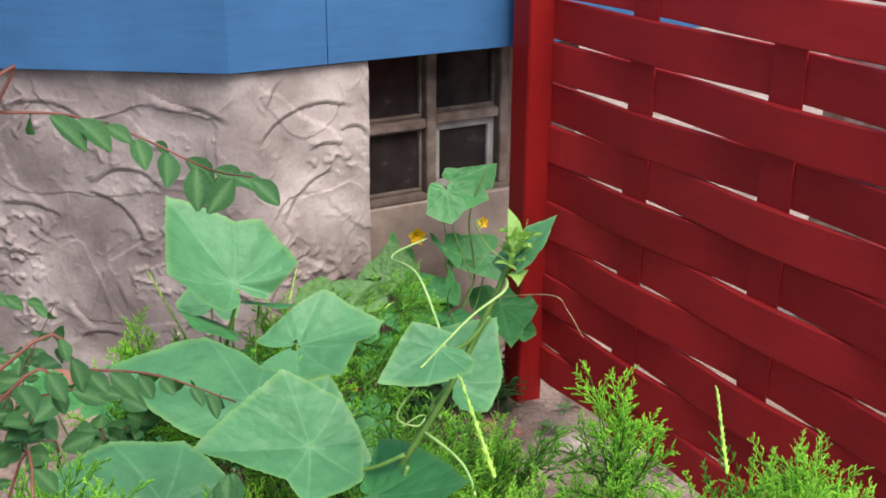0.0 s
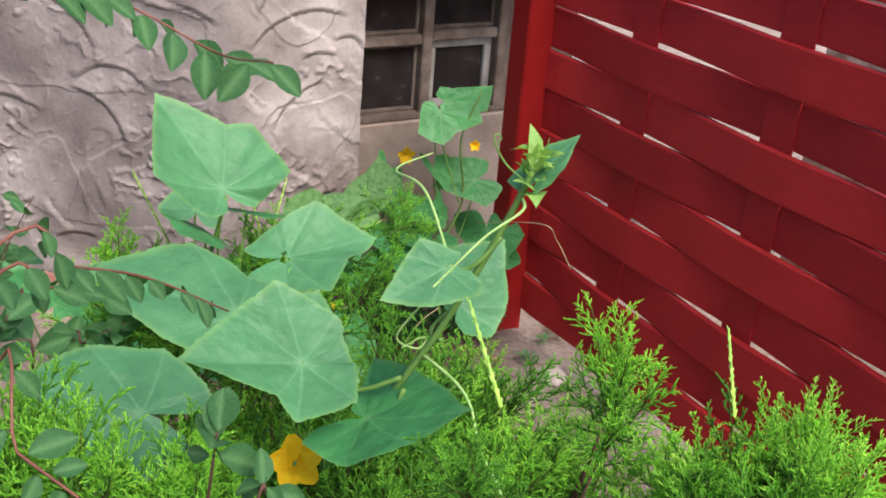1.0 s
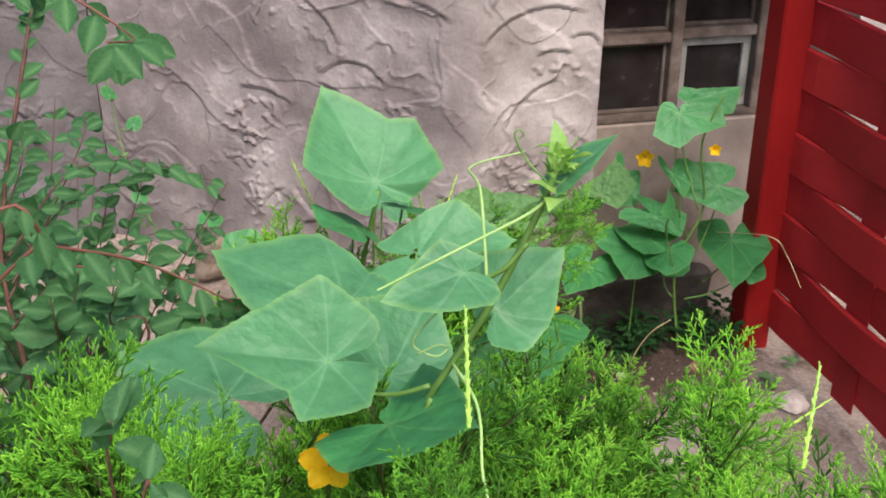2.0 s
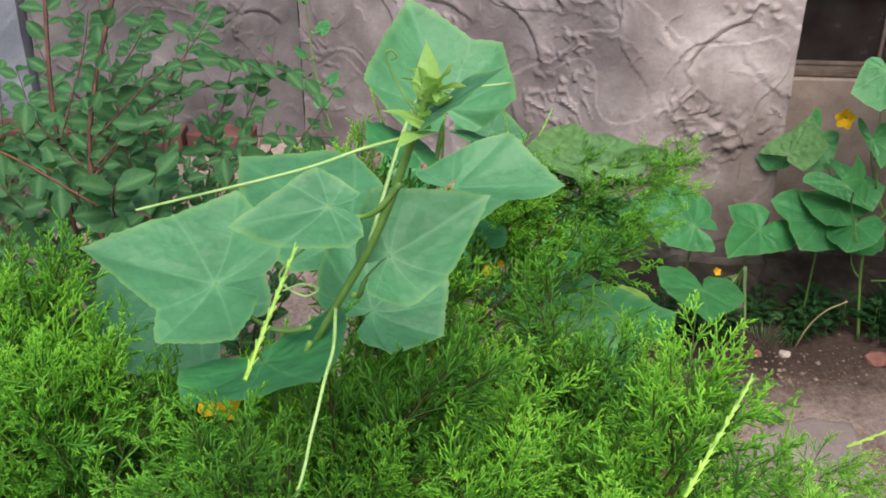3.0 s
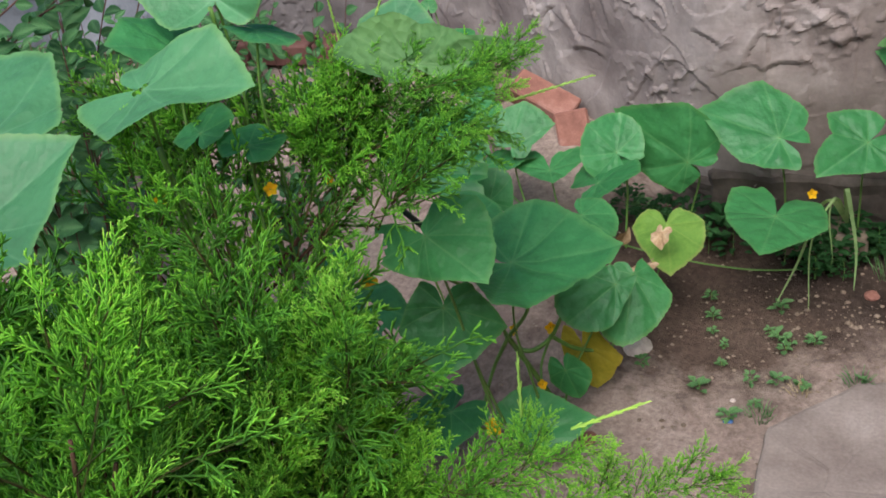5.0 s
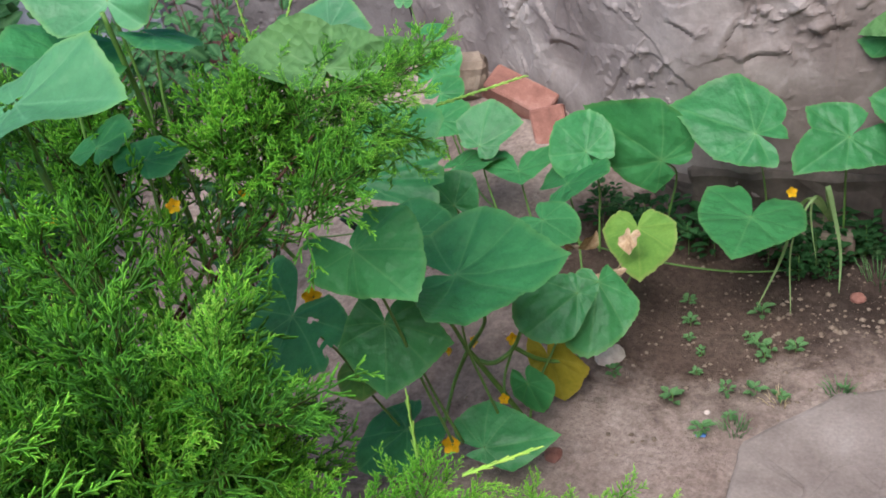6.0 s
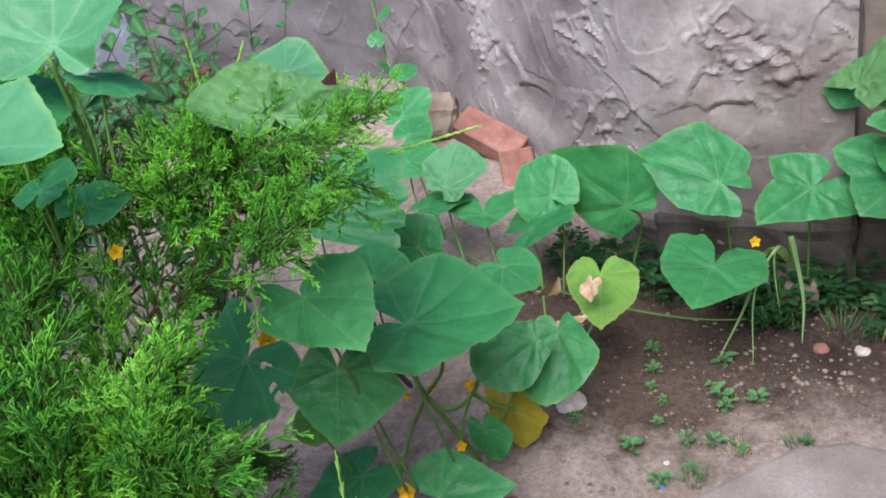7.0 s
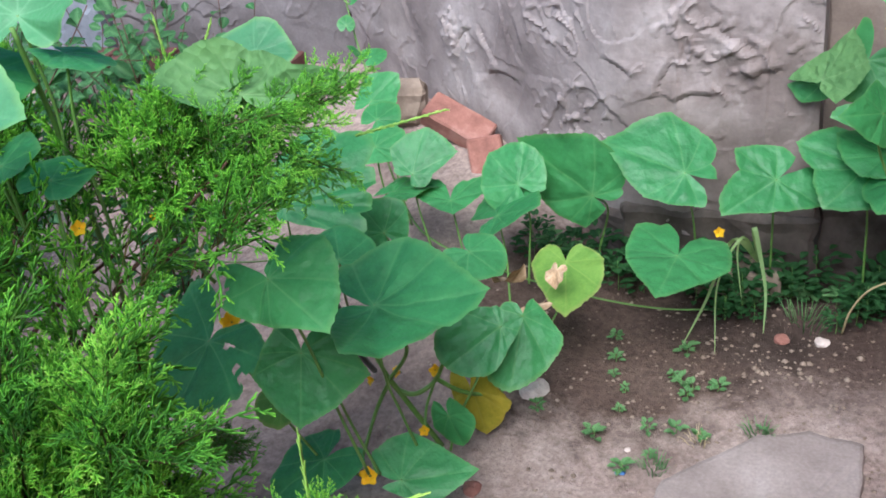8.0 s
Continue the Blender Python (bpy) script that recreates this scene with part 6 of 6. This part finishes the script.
WEED_LEAF = SMALL_LEAF.copy()
WEED_LEAF.materials.clear()
WEED_LEAF.materials.append(WEED)
SHADED_LEAF = SMALL_LEAF.copy()
SHADED_LEAF.materials.clear()
SHADED_LEAF.materials.append(SHADED_WEED)
for k, (x, y) in enumerate(((1.120, 3.017), (1.114, 3.066), (1.264, 3.018), (1.242, 3.042), (1.290, 3.005), (1.125, 2.824), (1.245, 2.793), (1.282, 2.984), (1.340, 3.015), (1.444, 2.913), (1.096, 3.146), (1.257, 3.125), (1.157, 2.911), (1.225, 2.864), (1.280, 2.873), (1.154, 2.975), (1.330, 2.871), (1.361, 3.330), (1.619, 3.378), (0.994, 2.866), (1.201, 2.742), (0.208, 3.430))):
    weed(x, y, (0.018, 0.025, 0.032)[k % 3], k)
for k, (x, y) in enumerate(((1.465, 3.380), (1.495, 3.380), (1.435, 3.380), (1.547, 3.366), (1.565, 3.380), (1.496, 3.380), (1.603, 3.380), (1.417, 3.380), (0.881, 3.380), (0.939, 3.380), (1.010, 3.380), (1.021, 3.380))):
    weed(x, y, (0.045, 0.06, 0.05)[k % 3], 60 + k, "leafy green weed at the foot of the wall")
for k, (x, y) in enumerate(((2.052, 3.146), (2.131, 3.176), (2.198, 3.170), (1.934, 3.055))):
    weed(x, y, (0.04, 0.05)[k % 2], 90 + k, "grey-green weed at the foot of the fence")


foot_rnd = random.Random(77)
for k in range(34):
    weed(foot_rnd.uniform(1.3, 1.96), 3.42 - 0.17 * foot_rnd.random() ** 1.5, foot_rnd.uniform(0.07, 0.15), 120 + k, "bushy green weed at the foot of the wall, shade put into its leaf colour")
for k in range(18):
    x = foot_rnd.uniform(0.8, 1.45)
    weed(x, 3.4 - 0.09 * foot_rnd.random(), foot_rnd.uniform(0.08, 0.16), 160 + k, "bushy green weed at the foot of the wall, shade put into its leaf colour")


def blade(points, width, label):
    """A long drooping grass blade."""
    path = smooth_path(points, 8)
    verts = []
    for i, p in enumerate(path):
        f = i / (len(path) - 1)
        w = width * (1 - f) ** 0.6 * (0.5 + min(0.5, f * 3)) + 0.0004
        d = (path[min(i + 1, len(path) - 1)] - path[max(i - 1, 0)]).normalized()
        sd = d.cross(Vector((0.3, -1, 0.2))).normalized()
        verts += [p - sd * w, p + Vector((0, 0, -0.3 * w)), p + sd * w]
    faces = []
    for i in range(len(path) - 1):
        for k in (0, 1):
            faces.append((i * 3 + k, i * 3 + k + 1, i * 3 + k + 4, i * 3 + k + 3))
    return tagged(mesh_object("long_grass", verts, faces, GRASS, None, smooth=True), label, "grass", "long grass blades")


blade([(1.38, 3.33, 0.12), (1.355, 3.22, 0.24), (1.321, 3.248, 0.200), (1.288, 3.193, 0.100), (1.244, 3.130, 0.010)], 0.006, "long pale grass blade bent over onto the soil")
blade([(1.38, 3.33, 0.12), (1.38, 3.23, 0.27), (1.393, 3.237, 0.200), (1.407, 3.237, 0.100), (1.407, 3.214, 0.010)], 0.006, "long pale grass blade bent over onto the soil")
blade([(1.38, 3.33, 0.12), (1.36, 3.22, 0.25), (1.347, 3.229, 0.200), (1.357, 3.235, 0.080)], 0.003, "yellowing dry grass blade hanging over")
blade([(1.38, 3.33, 0.12), (1.36, 3.2, 0.26), (1.315, 3.174, 0.160), (1.317, 3.124, 0.010)], 0.003, "thin green grass blade bent over onto the soil")


def tuft(x, y, size, n, seed, label, material):
    """Fine grass blades fanning out of one crown, with their roots in the soil."""
    rnd = random.Random(seed)
    holder = thing("grass_tuft", (x, y, land(x, y)), label, "grass", "grass tufts on the soil")
    for _ in range(n):
        a, r = rnd.uniform(0, 6.28), size * rnd.uniform(0.1, 0.5)
        foot = Vector((x + math.cos(a) * r, y + math.sin(a) * r, 0))
        foot.z = land(foot.x, foot.y) - 0.002
        h, out = size * rnd.uniform(0.35, 0.7), size * rnd.uniform(0.15, 0.5)
        tip = foot + Vector((math.cos(a) * out, math.sin(a) * out, h))
        attach(stalk("leaf", [foot, foot.lerp(tip, 0.5) + Vector((0, 0, 0.2 * h)), tip], 0.0011, 0.0004, material, None, sides=3, steps=2), holder)


tuft(1.257, 2.763, 0.05, 34, 1, "low tuft of fine green grass beside the slab", WEED)
tuft(1.437, 2.905, 0.05, 34, 2, "low tuft of fine green grass at the slab's edge", WEED)
tuft(1.326, 2.862, 0.045, 16, 3, "little tuft of dry yellow grass on the soil", STRAW)
tuft(1.485, 3.285, 0.09, 30, 4, "tuft of green grass near the wall", WEED)
straw = stalk("dry_stalk", [(1.567, 3.260, 0.000), (1.581, 3.234, 0.080), (1.611, 3.210, 0.150), (1.656, 3.185, 0.200)], 0.0025, 0.0018, STRAW, None)
tagged(straw, "dry straw-coloured stalk arching over the soil", "stalk")


def pebble(x, y, size, seed, material, label, flat=0.6):
    bm = bmesh.new()
    bmesh.ops.create_icosphere(bm, subdivisions=2, radius=size)
    for v in bm.verts:
        v.co += noise.noise_vector(v.co * (1.2 / size) + Vector((seed, 0, seed))) * size * 0.35
        v.co.z *= flat
    ob = part("stone", bm, material)
    ob.location = (x, y, land(x, y) + size * flat * 0.35)
    ob.rotation_euler = (0, 0, seed)
    return tagged(ob, label, "stone", "stones on the soil")


pebble(0.972, 2.917, 0.034, 1, PEBBLE, "flat greyish pink stone on the soil", 0.4)
pebble(1.447, 3.213, 0.018, 2, BRICK, "small orange brick chip on the soil")
pebble(0.938, 2.617, 0.02, 3, BRICK, "small red brick chip on the soil")
pebble(1.776, 3.20, 0.035, 4, BRICK, "broken red brick lump on the soil")
pebble(1.85, 3.12, 0.02, 5, BRICK, "small red brick chip on the soil")
pebble(1.96, 2.96, 0.055, 6, PEBBLE, "rounded pinkish grey stone by the fence")
pebble(1.53, 3.22, 0.016, 7, PEBBLE, "pale grey pebble on the soil")
pebble(1.2, 2.8, 0.006, 8, PEBBLE, "pale grey pebble on the soil")
bit = part("plastic_scrap", rough_box((0.02, 0.012, 0.006), 9, 0.002, 0.003, 2), BLUE_BIT)
bit.location = (1.2, 2.735, land(1.2, 2.735) + 0.004)
tagged(bit, "scrap of blue plastic on the soil", "scrap")


def build_grit():
    """Gravel and chips strewn on the bare soil, one joined sheet of little stones."""
    rnd = random.Random(3)
    pieces = []
    for k in range(3000):
        chip = k % 75 == 0
        if chip:
            x, y = rnd.gauss(1.46, 0.11), rnd.gauss(3.14, 0.035)
        elif k % 2:
            x, y = rnd.gauss(1.42, 0.24), rnd.gauss(3.1, 0.16)
        else:
            x, y = rnd.uniform(0.4, 2.0), rnd.uniform(2.2, 3.4)
        if not (0.3 < x < 2.02 and 1.9 < y < 3.42):
            continue
        r = rnd.uniform(0.004, 0.01) if chip else 0.001 + 0.0055 * rnd.random() ** 6
        v = []
        for a in range(5):
            ang = a * 1.257 + rnd.uniform(-0.3, 0.3)
            v.append((math.cos(ang) * r * rnd.uniform(0.7, 1.2), math.sin(ang) * r * rnd.uniform(0.7, 1.2), 0))
        v += [(0, 0, r * 0.7), (0, 0, -r * 0.5)]
        z = land(x, y) + noise.noise(Vector((x * 34, y * 34, 0))) * 0.0045 + 0.001
        f = [(a, (a + 1) % 5, 5) for a in range(5)] + [((a + 1) % 5, a, 6) for a in range(5)]
        pieces.append((np.array(v) + (x, y, z), np.array(f), np.full(7, rnd.random())))
    ob = joined("grit", pieces, STONE)
    tagged(ob, "pale grit and chips strewn on the soil", "gravel", kind="stuff")


build_grit()
